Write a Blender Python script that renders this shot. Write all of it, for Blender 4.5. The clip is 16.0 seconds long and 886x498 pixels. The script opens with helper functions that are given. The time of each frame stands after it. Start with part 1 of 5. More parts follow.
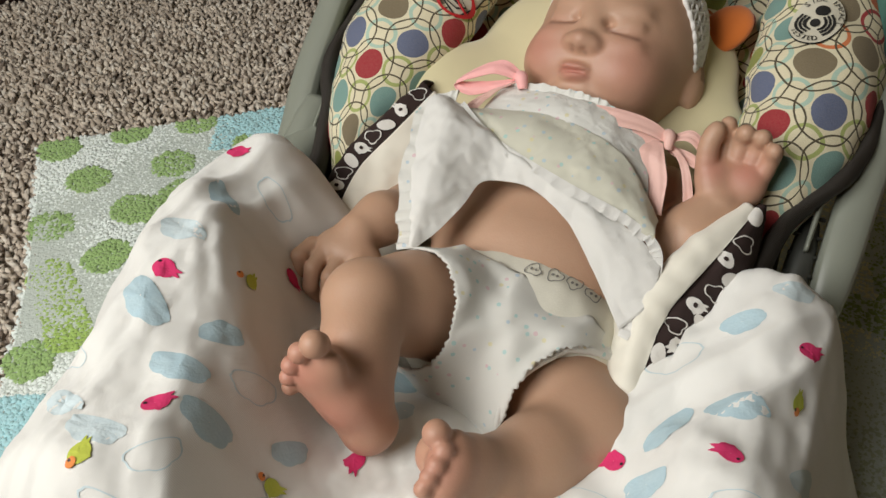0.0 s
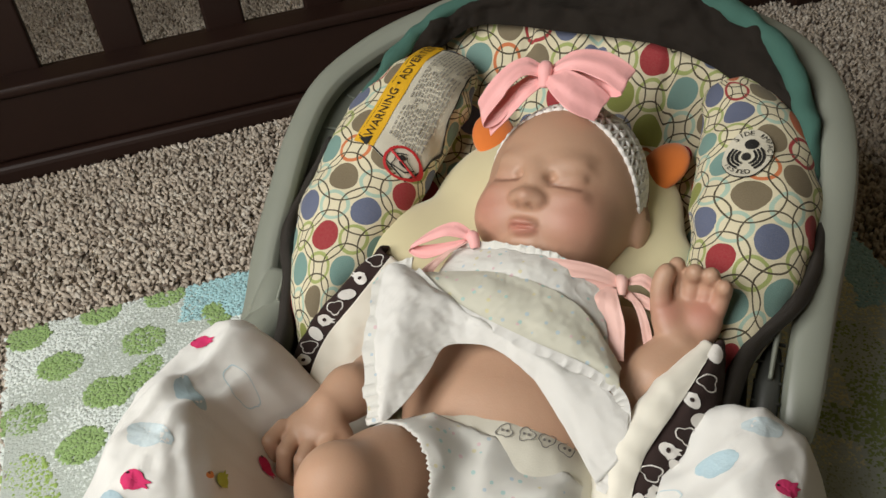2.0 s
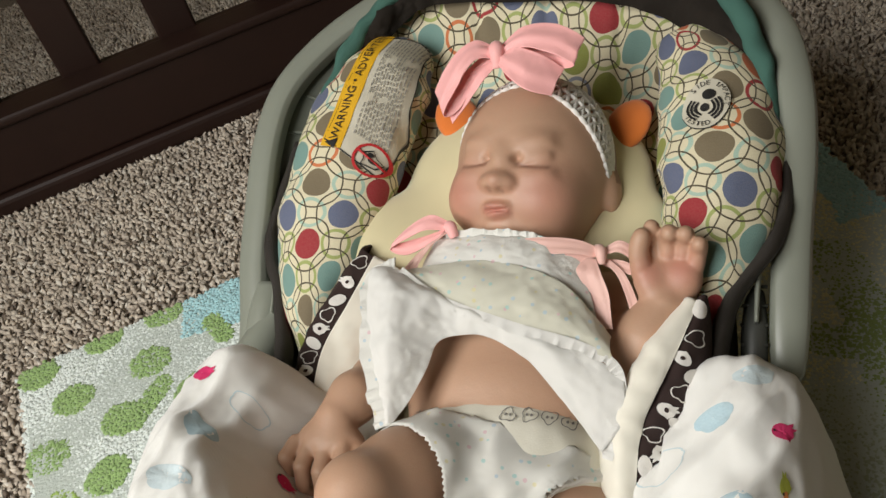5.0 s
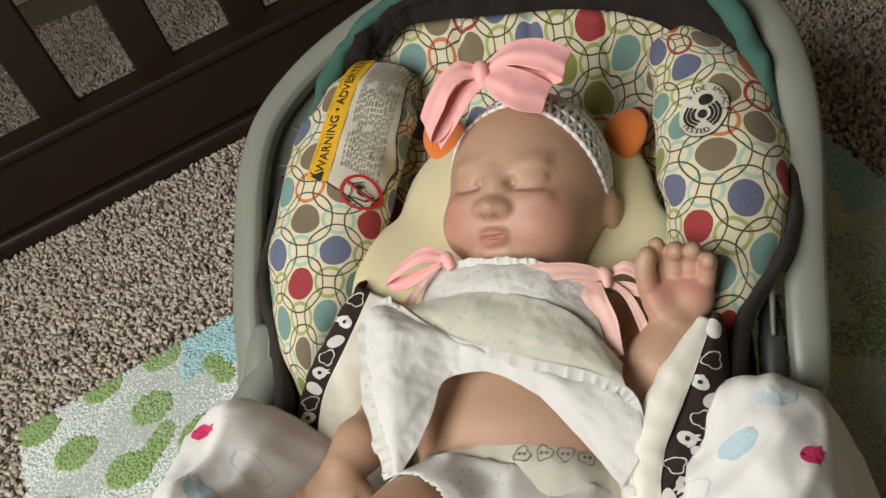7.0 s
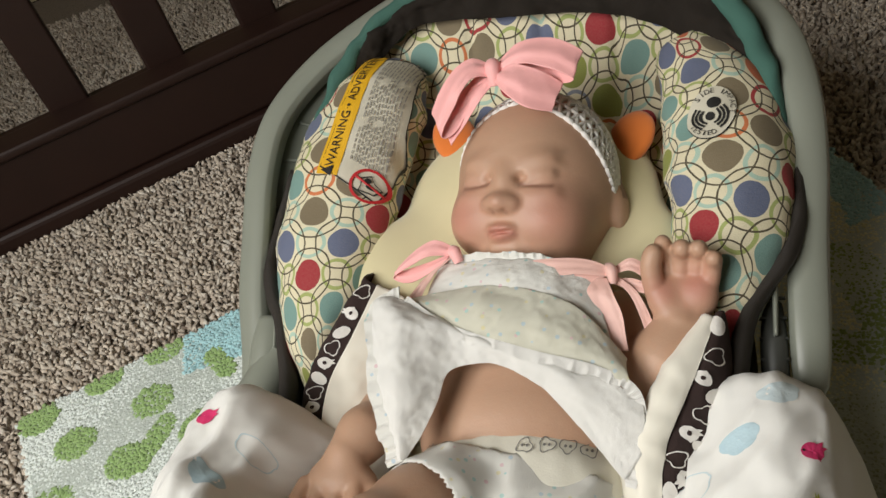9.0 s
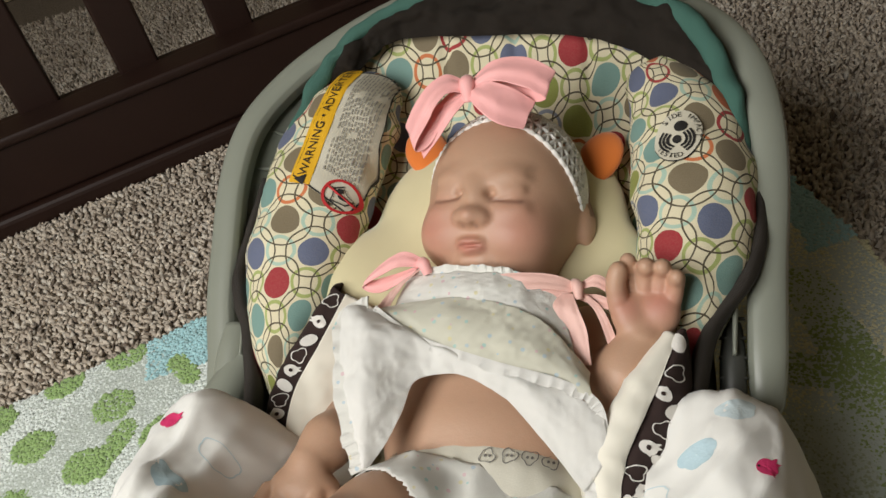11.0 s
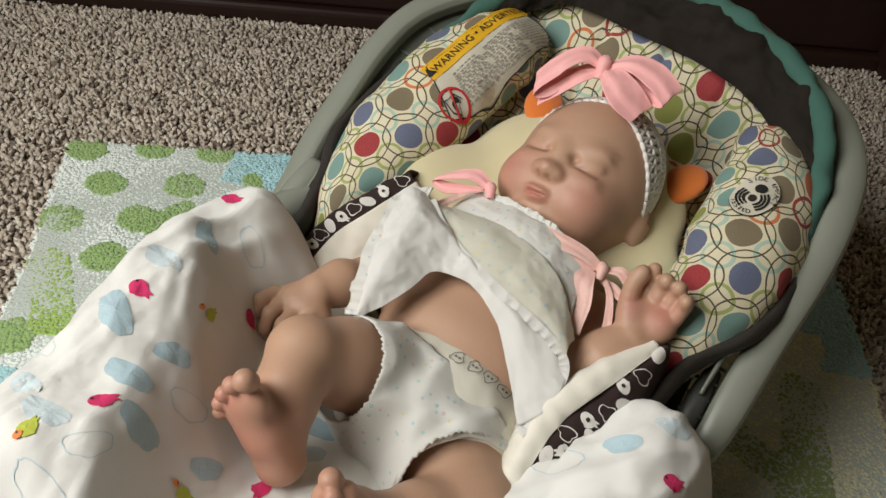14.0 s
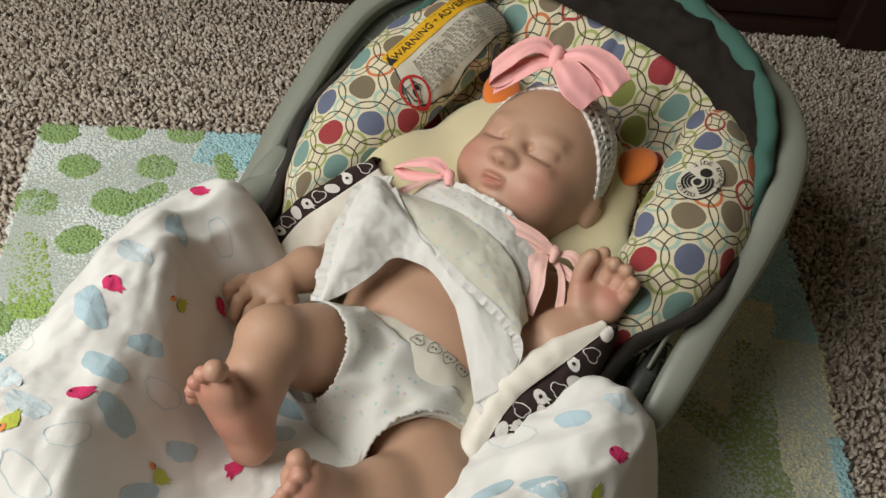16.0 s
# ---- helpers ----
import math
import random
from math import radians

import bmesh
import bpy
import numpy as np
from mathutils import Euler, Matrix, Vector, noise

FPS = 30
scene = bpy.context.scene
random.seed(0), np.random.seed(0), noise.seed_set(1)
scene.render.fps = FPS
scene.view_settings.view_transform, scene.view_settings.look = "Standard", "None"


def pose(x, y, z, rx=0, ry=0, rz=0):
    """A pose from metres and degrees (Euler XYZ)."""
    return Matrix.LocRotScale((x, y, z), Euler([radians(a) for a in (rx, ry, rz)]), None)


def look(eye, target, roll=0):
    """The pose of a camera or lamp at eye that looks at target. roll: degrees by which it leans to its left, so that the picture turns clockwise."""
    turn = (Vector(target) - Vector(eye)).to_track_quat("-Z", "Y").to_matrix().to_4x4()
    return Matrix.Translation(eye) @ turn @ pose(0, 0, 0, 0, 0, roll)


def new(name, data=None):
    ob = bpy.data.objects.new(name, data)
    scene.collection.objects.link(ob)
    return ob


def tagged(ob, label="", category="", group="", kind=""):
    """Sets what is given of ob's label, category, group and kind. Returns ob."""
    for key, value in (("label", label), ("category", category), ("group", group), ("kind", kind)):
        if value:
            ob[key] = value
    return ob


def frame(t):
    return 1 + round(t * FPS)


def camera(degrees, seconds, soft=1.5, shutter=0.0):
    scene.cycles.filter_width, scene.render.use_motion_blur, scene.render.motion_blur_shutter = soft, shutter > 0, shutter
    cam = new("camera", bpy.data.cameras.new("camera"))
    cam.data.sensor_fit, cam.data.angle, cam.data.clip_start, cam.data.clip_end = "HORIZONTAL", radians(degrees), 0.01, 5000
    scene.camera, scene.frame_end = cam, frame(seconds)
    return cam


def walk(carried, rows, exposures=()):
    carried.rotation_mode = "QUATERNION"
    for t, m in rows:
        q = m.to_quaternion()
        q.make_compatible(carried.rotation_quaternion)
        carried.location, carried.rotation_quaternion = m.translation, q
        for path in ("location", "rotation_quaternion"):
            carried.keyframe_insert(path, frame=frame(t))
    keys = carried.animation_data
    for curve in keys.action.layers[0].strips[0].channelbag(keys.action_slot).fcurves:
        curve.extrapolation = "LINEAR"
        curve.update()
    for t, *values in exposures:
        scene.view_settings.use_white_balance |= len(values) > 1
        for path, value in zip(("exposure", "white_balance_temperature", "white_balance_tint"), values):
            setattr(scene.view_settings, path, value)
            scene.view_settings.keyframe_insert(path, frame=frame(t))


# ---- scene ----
cam = camera(52.8, 16.0)
PATH = [
    (0, (0.024, 0.0, 0.559), (-0.057, 1.415, -0.852), -3.2),
    (0.5, (0.021, 0.002, 0.538), (-0.068, 1.377, -0.911), -3.2),
    (1, (0.023, 0.006, 0.538), (-0.074, 1.411, -0.882), -4.2),
    (1.5, (0.035, 0.012, 0.568), (-0.035, 1.552, -0.707), -6.1),
    (2, (0.04, 0.016, 0.588), (0.014, 1.595, -0.639), -7.9),
    (2.5, (0.045, 0.017, 0.603), (0.031, 1.557, -0.673), -10.3),
    (3, (0.047, 0.017, 0.613), (0.022, 1.534, -0.69), -13.0),
    (3.5, (0.051, 0.017, 0.621), (0.025, 1.526, -0.692), -15.0),
    (4, (0.051, 0.021, 0.62), (0.022, 1.524, -0.699), -16.1),
    (6.3, (0.066, 0.054, 0.616), (-0.016, 1.546, -0.714), -21.4),
    (6.5, (0.065, 0.061, 0.617), (-0.014, 1.55, -0.715), -22.6),
    (7, (0.067, 0.059, 0.616), (0.018, 1.557, -0.708), -21.8),
    (7.5, (0.066, 0.052, 0.616), (0.038, 1.563, -0.694), -20.3),
    (8, (0.059, 0.045, 0.612), (0.033, 1.557, -0.698), -19.1),
    (8.5, (0.055, 0.045, 0.612), (0.028, 1.557, -0.697), -19.2),
    (9, (0.056, 0.047, 0.612), (0.024, 1.565, -0.69), -19.8),
    (9.5, (0.059, 0.05, 0.613), (0.038, 1.569, -0.688), -19.9),
    (10, (0.058, 0.052, 0.613), (0.052, 1.567, -0.692), -19.3),
    (10.2, (0.058, 0.05, 0.615), (0.052, 1.564, -0.691), -19.1),
    (12.3, (0.041, 0.009, 0.602), (0.082, 1.581, -0.634), -6.2),
    (12.5, (0.044, 0.001, 0.598), (0.025, 1.566, -0.647), -4.3),
    (13, (0.054, -0.022, 0.59), (-0.118, 1.513, -0.682), -0.0),
    (13.5, (0.072, -0.029, 0.594), (-0.109, 1.488, -0.697), 3.6),
    (14, (0.066, -0.038, 0.623), (-0.051, 1.461, -0.696), 8.6),
    (14.5, (0.06, -0.042, 0.643), (0.003, 1.418, -0.722), 10.7),
    (15, (0.062, -0.045, 0.654), (0.012, 1.407, -0.721), 10.3),
    (15.5, (0.071, -0.043, 0.662), (0.011, 1.397, -0.724), 9.3),
    (16, (0.078, -0.044, 0.662), (0.022, 1.396, -0.725), 9.2),
]
walk(cam, [(t, look(eye, target, roll)) for t, eye, target, roll in PATH], [(0.0, -0.94), (1.0, -1.0), (1.5, -0.98), (2.2, -0.78), (10.0, -0.80), (12.5, -0.76), (13.0, -0.74), (14.0, -0.90), (16.0, -0.93)])
from mathutils.bvhtree import BVHTree

# ---------------------------------------------------------------- light
world = bpy.data.worlds.new("world")
scene.world = world
world.use_nodes = True
wn = world.node_tree.nodes
sky = wn.new("ShaderNodeTexSky")
sky.sky_type, sky.sun_disc = "NISHITA", False
sky.sun_elevation, sky.sun_rotation = radians(40), radians(-70)
wn["Background"].inputs["Strength"].default_value = 0.12
world.node_tree.links.new(sky.outputs[0], wn["Background"].inputs[0])
scene.view_settings.exposure = 0.0

ROOM = 12.5                       # the room's turn, degrees
TURN = Matrix.Rotation(radians(ROOM), 4, "Z")
SEAT = pose(0.03, 0.36, 0, 0, 0, -23)


def area(name, m, w, h, watts, colour):
    data = bpy.data.lights.new(name, "AREA")
    data.shape, data.size, data.size_y, data.energy, data.color = "RECTANGLE", w, h, watts, colour
    ob = new(name, data)
    ob.matrix_world = m
    return ob


# daylight of the window in the wall beside the rug
area("window_light", TURN @ look((-0.93, 0.0, 1.16), (0.0, 0.30, 0.15)), 0.95, 0.9, 48, (1.0, 0.98, 0.93))

# ---------------------------------------------------------------- materials


class Nodes:
    """Short hand for a node material."""

    def __init__(self, name):
        self.mat = bpy.data.materials.new(name)
        self.mat.use_nodes = True
        self.t = self.mat.node_tree
        self.bsdf = self.t.nodes["Principled BSDF"]
        self.coord = None

    def put(self, socket, value):
        if value is None:
            return
        if isinstance(value, bpy.types.NodeSocket):
            self.t.links.new(value, socket)
        else:
            if isinstance(value, tuple) and len(value) == 3 and socket.type == "RGBA":
                value = (*value, 1)
            socket.default_value = value

    def node(self, kind, out=0, **inputs):
        n = self.t.nodes.new(kind)
        for k, v in inputs.items():
            key = int(k[1:]) if k[0] == "i" and k[1:].isdigit() else k.replace("_", " ")
            self.put(n.inputs[key], v)
        return n.outputs[out]

    def math(self, op, a, b=None, c=None):
        n = self.t.nodes.new("ShaderNodeMath")
        n.operation = op
        for s, v in zip(n.inputs, (a, b, c)):
            self.put(s, v)
        return n.outputs[0]

    def vec(self, op, a, b=None):
        n = self.t.nodes.new("ShaderNodeVectorMath")
        n.operation = op
        self.put(n.inputs[0], a)
        self.put(n.inputs[1], b)
        return n.outputs["Value"] if op in ("LENGTH", "DISTANCE", "DOT_PRODUCT") else n.outputs[0]

    def obj(self):
        if self.coord is None:
            self.coord = self.t.nodes.new("ShaderNodeTexCoord").outputs["Object"]
        return self.coord

    def noise(self, scale, detail=3.0, rough=0.55, at=None, out=0):
        return self.node("ShaderNodeTexNoise", out, Vector=at or self.obj(), Scale=scale, Detail=detail, Roughness=rough)

    def mix(self, fac, a, b, kind="MIX"):
        n = self.t.nodes.new("ShaderNodeMix")
        n.data_type, n.blend_type = "RGBA", kind
        self.put(n.inputs[0], fac)
        self.put(n.inputs[6], a)
        self.put(n.inputs[7], b)
        return n.outputs[2]

    def ramp(self, fac, stops, mode="LINEAR"):
        n = self.t.nodes.new("ShaderNodeValToRGB")
        n.color_ramp.interpolation = mode
        e = n.color_ramp.elements
        while len(e) < len(stops):
            e.new(0.5)
        for el, (p, c) in zip(e, stops):
            el.position, el.color = p, (*c, 1) if len(c) == 3 else c
        self.put(n.inputs[0], fac)
        return n.outputs[0]

    def bump(self, height, strength=0.3, distance=0.001):
        self.put(self.bsdf.inputs["Normal"], self.node("ShaderNodeBump", Height=height, Strength=strength, Distance=distance))

    def done(self, colour=None, rough=0.6, metal=0.0, sheen=0.0, **more):
        self.put(self.bsdf.inputs["Base Color"], colour)
        self.put(self.bsdf.inputs["Roughness"], rough)
        self.put(self.bsdf.inputs["Metallic"], metal)
        self.put(self.bsdf.inputs["Sheen Weight"], sheen)
        for k, v in more.items():
            self.put(self.bsdf.inputs[k.replace("_", " ")], v)
        return self.mat


def plain(name, a, b, scale=60.0, rough=0.6, bump=0.2, fine=900.0, dist=0.0006, sheen=0.0, **more):
    """Two tones mixed by a noise, with a fine relief."""
    n = Nodes(name)
    big = n.noise(scale, 4)
    grain = n.noise(fine, 2)
    col = n.mix(big, a, b)
    col = n.mix(n.math("MULTIPLY", grain, 0.35), col, tuple(v * 0.8 for v in a))
    n.bump(n.math("ADD", grain, n.math("MULTIPLY", big, 0.5)), bump, dist)
    return n.done(col, rough, sheen=sheen, **more)


def weave(name, a, b, threads=1400.0, rough=0.85, big=25.0, strength=0.5, sheen=0.15, dots=None, **more):
    """Woven cotton: crossing threads, soft stains, and small printed dots where given."""
    n = Nodes(name)
    x, y, z = (n.node("ShaderNodeSeparateXYZ", k, Vector=n.obj()) for k in range(3))
    wx = n.math("SINE", n.math("MULTIPLY", x, threads))
    wy = n.math("SINE", n.math("MULTIPLY", n.math("ADD", y, n.math("MULTIPLY", z, 0.6)), threads))
    col = n.mix(n.noise(big, 4), a, b)
    if dots:
        v = n.t.nodes.new("ShaderNodeTexVoronoi")
        n.put(v.inputs["Vector"], n.obj())
        n.put(v.inputs["Scale"], dots)
        hit = n.math("LESS_THAN", v.outputs["Distance"], 0.2)
        tint = n.ramp(n.node("ShaderNodeSeparateColor", 0, Color=v.outputs["Color"]), [(0.0, (0.35, 0.68, 0.66)), (0.4, (0.45, 0.62, 0.75)), (0.65, (0.8, 0.72, 0.35)), (0.85, (0.78, 0.5, 0.55))], "CONSTANT")
        col = n.mix(n.math("MULTIPLY", hit, 0.62), col, tint)
    n.bump(n.math("ADD", n.math("MULTIPLY", wx, wy), n.math("MULTIPLY", n.noise(180, 3), 1.5)), strength, 0.0004)
    return n.done(col, rough, sheen=sheen, **more)


def circle_print(pitch=0.0335):
    """Cream cotton printed with discs, coloured rings between them and thin brown interlocking rings round them."""
    n = Nodes("circle_print")
    at = n.node("ShaderNodeAttribute", 1)
    at.node.attribute_name = "wrap"
    wob = n.vec("SCALE", n.vec("SUBTRACT", n.noise(16, 2, out=1), (0.5, 0.5, 0.5)))
    wob.node.inputs["Scale"].default_value = 0.004
    p = n.vec("MULTIPLY", n.vec("ADD", at, wob), (1 / pitch, 1 / pitch, 0))

    def cells(shift):
        u = n.vec("ADD", p, shift)
        cell = n.vec("FLOOR", u)
        w = n.t.nodes.new("ShaderNodeTexWhiteNoise")
        n.put(w.inputs["Vector"], cell)
        return n.vec("SUBTRACT", n.vec("SUBTRACT", u, cell), (0.5, 0.5, 0.5)), w.outputs["Value"]

    q, pick = cells((0, 0, 0.5))
    qc, pick_ring = cells((0.5, 0.5, 0.5))
    discs = [(0.0, (0.33, 0.008, 0.02)), (0.15, (0.10, 0.125, 0.215)), (0.35, (0.16, 0.30, 0.27)), (0.53, (0.18, 0.14, 0.08)), (0.75, (0.25, 0.28, 0.05)), (0.88, (0.58, 0.12, 0.03))]
    rings = [(0.0, (0.36, 0.42, 0.13)), (0.34, (0.40, 0.56, 0.46)), (0.64, (0.62, 0.17, 0.05)), (0.78, (0.24, 0.26, 0.32)), (0.86, (0.36, 0.01, 0.02))]
    base = n.mix(n.noise(14, 3), (0.76, 0.70, 0.50), (0.71, 0.64, 0.44))
    col = n.mix(n.math("COMPARE", n.vec("LENGTH", qc), 0.305, 0.038), base, n.ramp(pick_ring, rings, "CONSTANT"))
    col = n.mix(n.math("LESS_THAN", n.vec("LENGTH", q), 0.335), col, n.ramp(pick, discs, "CONSTANT"))
    away = n.vec("ABSOLUTE", q)
    for off in ((0, 0, 0), (1, 0, 0), (0, 1, 0)):
        col = n.mix(n.math("COMPARE", n.vec("LENGTH", n.vec("SUBTRACT", away, off)), 0.585, 0.017), col, (0.055, 0.042, 0.018))
    col = n.mix(n.math("MULTIPLY", n.noise(700, 2), 0.15), col, (0.45, 0.40, 0.30))
    n.bump(n.math("ADD", n.noise(1100, 2), n.math("MULTIPLY", n.noise(60, 3), 2.0)), 0.4, 0.0009)
    return n.done(col, 0.8, sheen=0.08)


def tinted(name, rough=0.9, sheen=0.3, vary=0.25, translucent=0.0):
    """A pile or print whose tuft colours are kept on the mesh."""
    n = Nodes(name)
    c = n.node("ShaderNodeAttribute")
    c.node.attribute_name = "tint"
    col = n.mix(n.math("MULTIPLY", n.noise(320, 2), vary), c, (0.05, 0.04, 0.03))
    return n.done(col, rough, sheen=sheen)


M = dict(
    carpet=tinted("carpet_pile", 0.95, 0.1),
    backing=plain("carpet_backing", (0.2, 0.165, 0.13), (0.28, 0.23, 0.185), 90, 0.95, 0.8, 260, 0.004),
    rug=tinted("rug_pile", 0.95, 0.25, 0.12),
    # tones of the unseen walls and ceiling, picked for warm bounce light
    wall=plain("wall_paint", (0.48, 0.40, 0.26), (0.45, 0.37, 0.24), 3, 0.85, 0.15, 300),
    ceiling=plain("ceiling_paint", (0.66, 0.62, 0.52), (0.63, 0.59, 0.49), 3, 0.9, 0.15, 300),
    dark_wood=plain("dark_wood", (0.018, 0.008, 0.0055), (0.030, 0.0125, 0.0085), 16, 0.5, 0.12, 220, Specular_IOR_Level=0.3),
    grey=plain("grey_plastic", (0.245, 0.26, 0.215), (0.275, 0.29, 0.24), 30, 0.34, 0.12, 1500, 0.0002),
    hub=plain("dark_grey_plastic", (0.055, 0.057, 0.05), (0.07, 0.072, 0.064), 40, 0.45, 0.12, 1500, 0.0002),
    grey_dark=plain("grey_green_plastic", (0.15, 0.165, 0.135), (0.18, 0.195, 0.16), 40, 0.5, 0.12, 1500, 0.0002),
    brown=weave("brown_canopy_cloth", (0.016, 0.0125, 0.0095), (0.026, 0.02, 0.015), 8000, 0.85, sheen=0.0, Specular_IOR_Level=0.25),
    piping=weave("dark_brown_binding", (0.022, 0.017, 0.013), (0.032, 0.025, 0.019), 8000, 0.6, sheen=0.0),
    teal=weave("teal_trim_cloth", (0.045, 0.13, 0.10), (0.07, 0.175, 0.14), 8000, 0.75, sheen=0.0),
    cream=weave("cream_fleece", (0.68, 0.61, 0.38), (0.62, 0.55, 0.33), 4200, 0.95, 30, 0.1, 0.5),
    orange=weave("orange_fleece", (0.75, 0.2, 0.03), (0.68, 0.165, 0.025), 4200, 0.9, 30, 0.1, 0.4),
    white_fleece=weave("white_fleece", (0.84, 0.81, 0.71), (0.80, 0.76, 0.65), 4200, 0.95, 30, 0.1, 0.5),
    cow=weave("dark_brown_print_cloth", (0.028, 0.014, 0.012), (0.04, 0.02, 0.017), 8000, 0.85, sheen=0.0),
    white_print=plain("white_print", (0.78, 0.75, 0.7), (0.72, 0.7, 0.66), 60, 0.8),
    white=weave("white_cotton", (0.86, 0.85, 0.81), (0.83, 0.815, 0.77), 9500, 0.8),
    dotted=weave("dotted_cotton", (0.73, 0.715, 0.6), (0.69, 0.675, 0.55), 9500, 0.8, dots=150.0),
    dotted_white=weave("white_dotted_cotton", (0.84, 0.83, 0.78), (0.80, 0.79, 0.73), 9500, 0.8, dots=150.0),
    diaper=plain("paper_diaper", (0.78, 0.75, 0.64), (0.74, 0.71, 0.6), 40, 0.7),
    ink=plain("grey_ink", (0.2, 0.19, 0.175), (0.24, 0.23, 0.21), 60, 0.8),
    ribbon=weave("pink_satin", (0.98, 0.50, 0.48), (0.96, 0.45, 0.44), 15000, 0.5, 20, 0.2, 0.3),
    ribbon_pale=weave("pale_pink_satin", (0.84, 0.53, 0.46), (0.80, 0.48, 0.42), 15000, 0.36, 20, 0.2, 0.3),
    yarn=plain("white_yarn", (0.84, 0.82, 0.78), (0.79, 0.77, 0.72), 300, 0.85, 0.5, 1800),
    flannel=weave("white_flannel", (0.88, 0.87, 0.83), (0.84, 0.83, 0.78), 9000, 0.95, 9, 0.34, 0.5),
    print_blue=plain("print_blue", (0.42, 0.59, 0.67), (0.58, 0.71, 0.75), 130, 0.95, 0.4, 700),
    print_pale=plain("print_pale_blue", (0.60, 0.73, 0.78), (0.72, 0.79, 0.79), 130, 0.95, 0.4, 700),
    print_pink=plain("print_pink", (0.68, 0.02, 0.13), (0.74, 0.06, 0.19), 130, 0.95, 0.4, 700),
    print_lime=plain("print_lime", (0.5, 0.56, 0.06), (0.58, 0.62, 0.12), 130, 0.95, 0.4, 700),
    print_orange=plain("print_orange", (0.8, 0.25, 0.06), (0.82, 0.32, 0.1), 130, 0.95, 0.4, 700),
    yellow=plain("yellow_label", (0.80, 0.45, 0.02), (0.76, 0.42, 0.02), 60, 0.5),
    paper=plain("white_label", (0.66, 0.62, 0.50), (0.62, 0.58, 0.46), 60, 0.5),
    black=plain("black_ink", (0.015, 0.014, 0.013), (0.02, 0.019, 0.018), 60, 0.6),
    red=plain("red_ink", (0.55, 0.02, 0.025), (0.5, 0.02, 0.025), 60, 0.6),
    small_print=plain("small_print_ink", (0.3, 0.285, 0.25), (0.34, 0.32, 0.28), 60, 0.6),
    fabric=circle_print(),
)


def skin_material():
    n = Nodes("doll_vinyl")
    c = n.node("ShaderNodeAttribute")
    c.node.attribute_name = "tint"
    col = n.mix(n.math("MULTIPLY", n.noise(45, 4), 0.3), c, (0.46, 0.27, 0.175))
    col = n.mix(n.math("MULTIPLY", n.noise(420, 3), 0.14), col, (0.52, 0.2, 0.14))
    n.bump(n.math("ADD", n.noise(900, 3), n.math("MULTIPLY", n.noise(160, 3), 1.5)), 0.2, 0.0005)
    return n.done(col, 0.5, Subsurface_Weight=0.05, Subsurface_Radius=(0.012, 0.005, 0.003), Subsurface_Scale=0.4)


M["skin"] = skin_material()

# ---------------------------------------------------------------- mesh helpers


def mesh_of(name, verts, faces, mat, smooth=True):
    me = bpy.data.meshes.new(name)
    me.from_pydata([tuple(map(float, v)) for v in verts], [], [tuple(map(int, f)) for f in faces])
    me.materials.append(mat)
    if smooth:
        me.polygons.foreach_set("use_smooth", [True] * len(me.polygons))
    me.update()
    return me


def part(name, data, parent, label=""):
    ob = new(name, data)
    if parent:
        ob.parent = parent
    return tagged(ob, label)


def thing(name, label, category, m=None, group="", kind="", data=None):
    ob = new(name, data)
    ob.matrix_world = m if m is not None else Matrix()
    return tagged(ob, label, category, group, kind)


def bm_mesh(name, bm, mat, smooth=True):
    me = bpy.data.meshes.new(name)
    bm.to_mesh(me)
    bm.free()
    me.materials.append(mat)
    if smooth:
        me.polygons.foreach_set("use_smooth", [True] * len(me.polygons))
    return me


def box(name, lo, hi, mat, bevel=0.004, turn=None):
    """A box with bevelled edges."""
    bm = bmesh.new()
    bmesh.ops.create_cube(bm, size=1.0)
    lo, hi = Vector(lo), Vector(hi)
    for v in bm.verts:
        v.co = Vector([(a + b) / 2 + c * (b - a) for a, b, c in zip(lo, hi, v.co)])
    if bevel:
        bmesh.ops.bevel(bm, geom=bm.edges[:], offset=bevel, segments=3, affect="EDGES", profile=0.5)
    if turn is not None:
        bmesh.ops.transform(bm, matrix=turn, verts=bm.verts)
    return bm_mesh(name, bm, mat, smooth=False)


def spline(points, n, closed=False):
    """n points on a Catmull-Rom curve through the given ones."""
    p = np.array(points, float)
    k = len(p)
    spans = k if closed else k - 1
    u = np.linspace(0, spans, n, endpoint=not closed)
    i = np.minimum(u.astype(int), spans - 1)
    f = (u - i)[:, None]
    get = (lambda j: p[j % k]) if closed else (lambda j: p[np.clip(j, 0, k - 1)])
    a, b, c, d = get(i - 1), get(i), get(i + 1), get(i + 2)
    return 0.5 * (2 * b + (c - a) * f + (2 * a - 5 * b + 4 * c - d) * f**2 + (3 * b - a - 3 * c + d) * f**3)


def grid_faces(nu, nv, wrap_v=False):
    faces = []
    for i in range(nu - 1):
        for j in range(nv if wrap_v else nv - 1):
            k = (j + 1) % nv
            faces.append((i * nv + j, (i + 1) * nv + j, (i + 1) * nv + k, i * nv + k))
    return faces


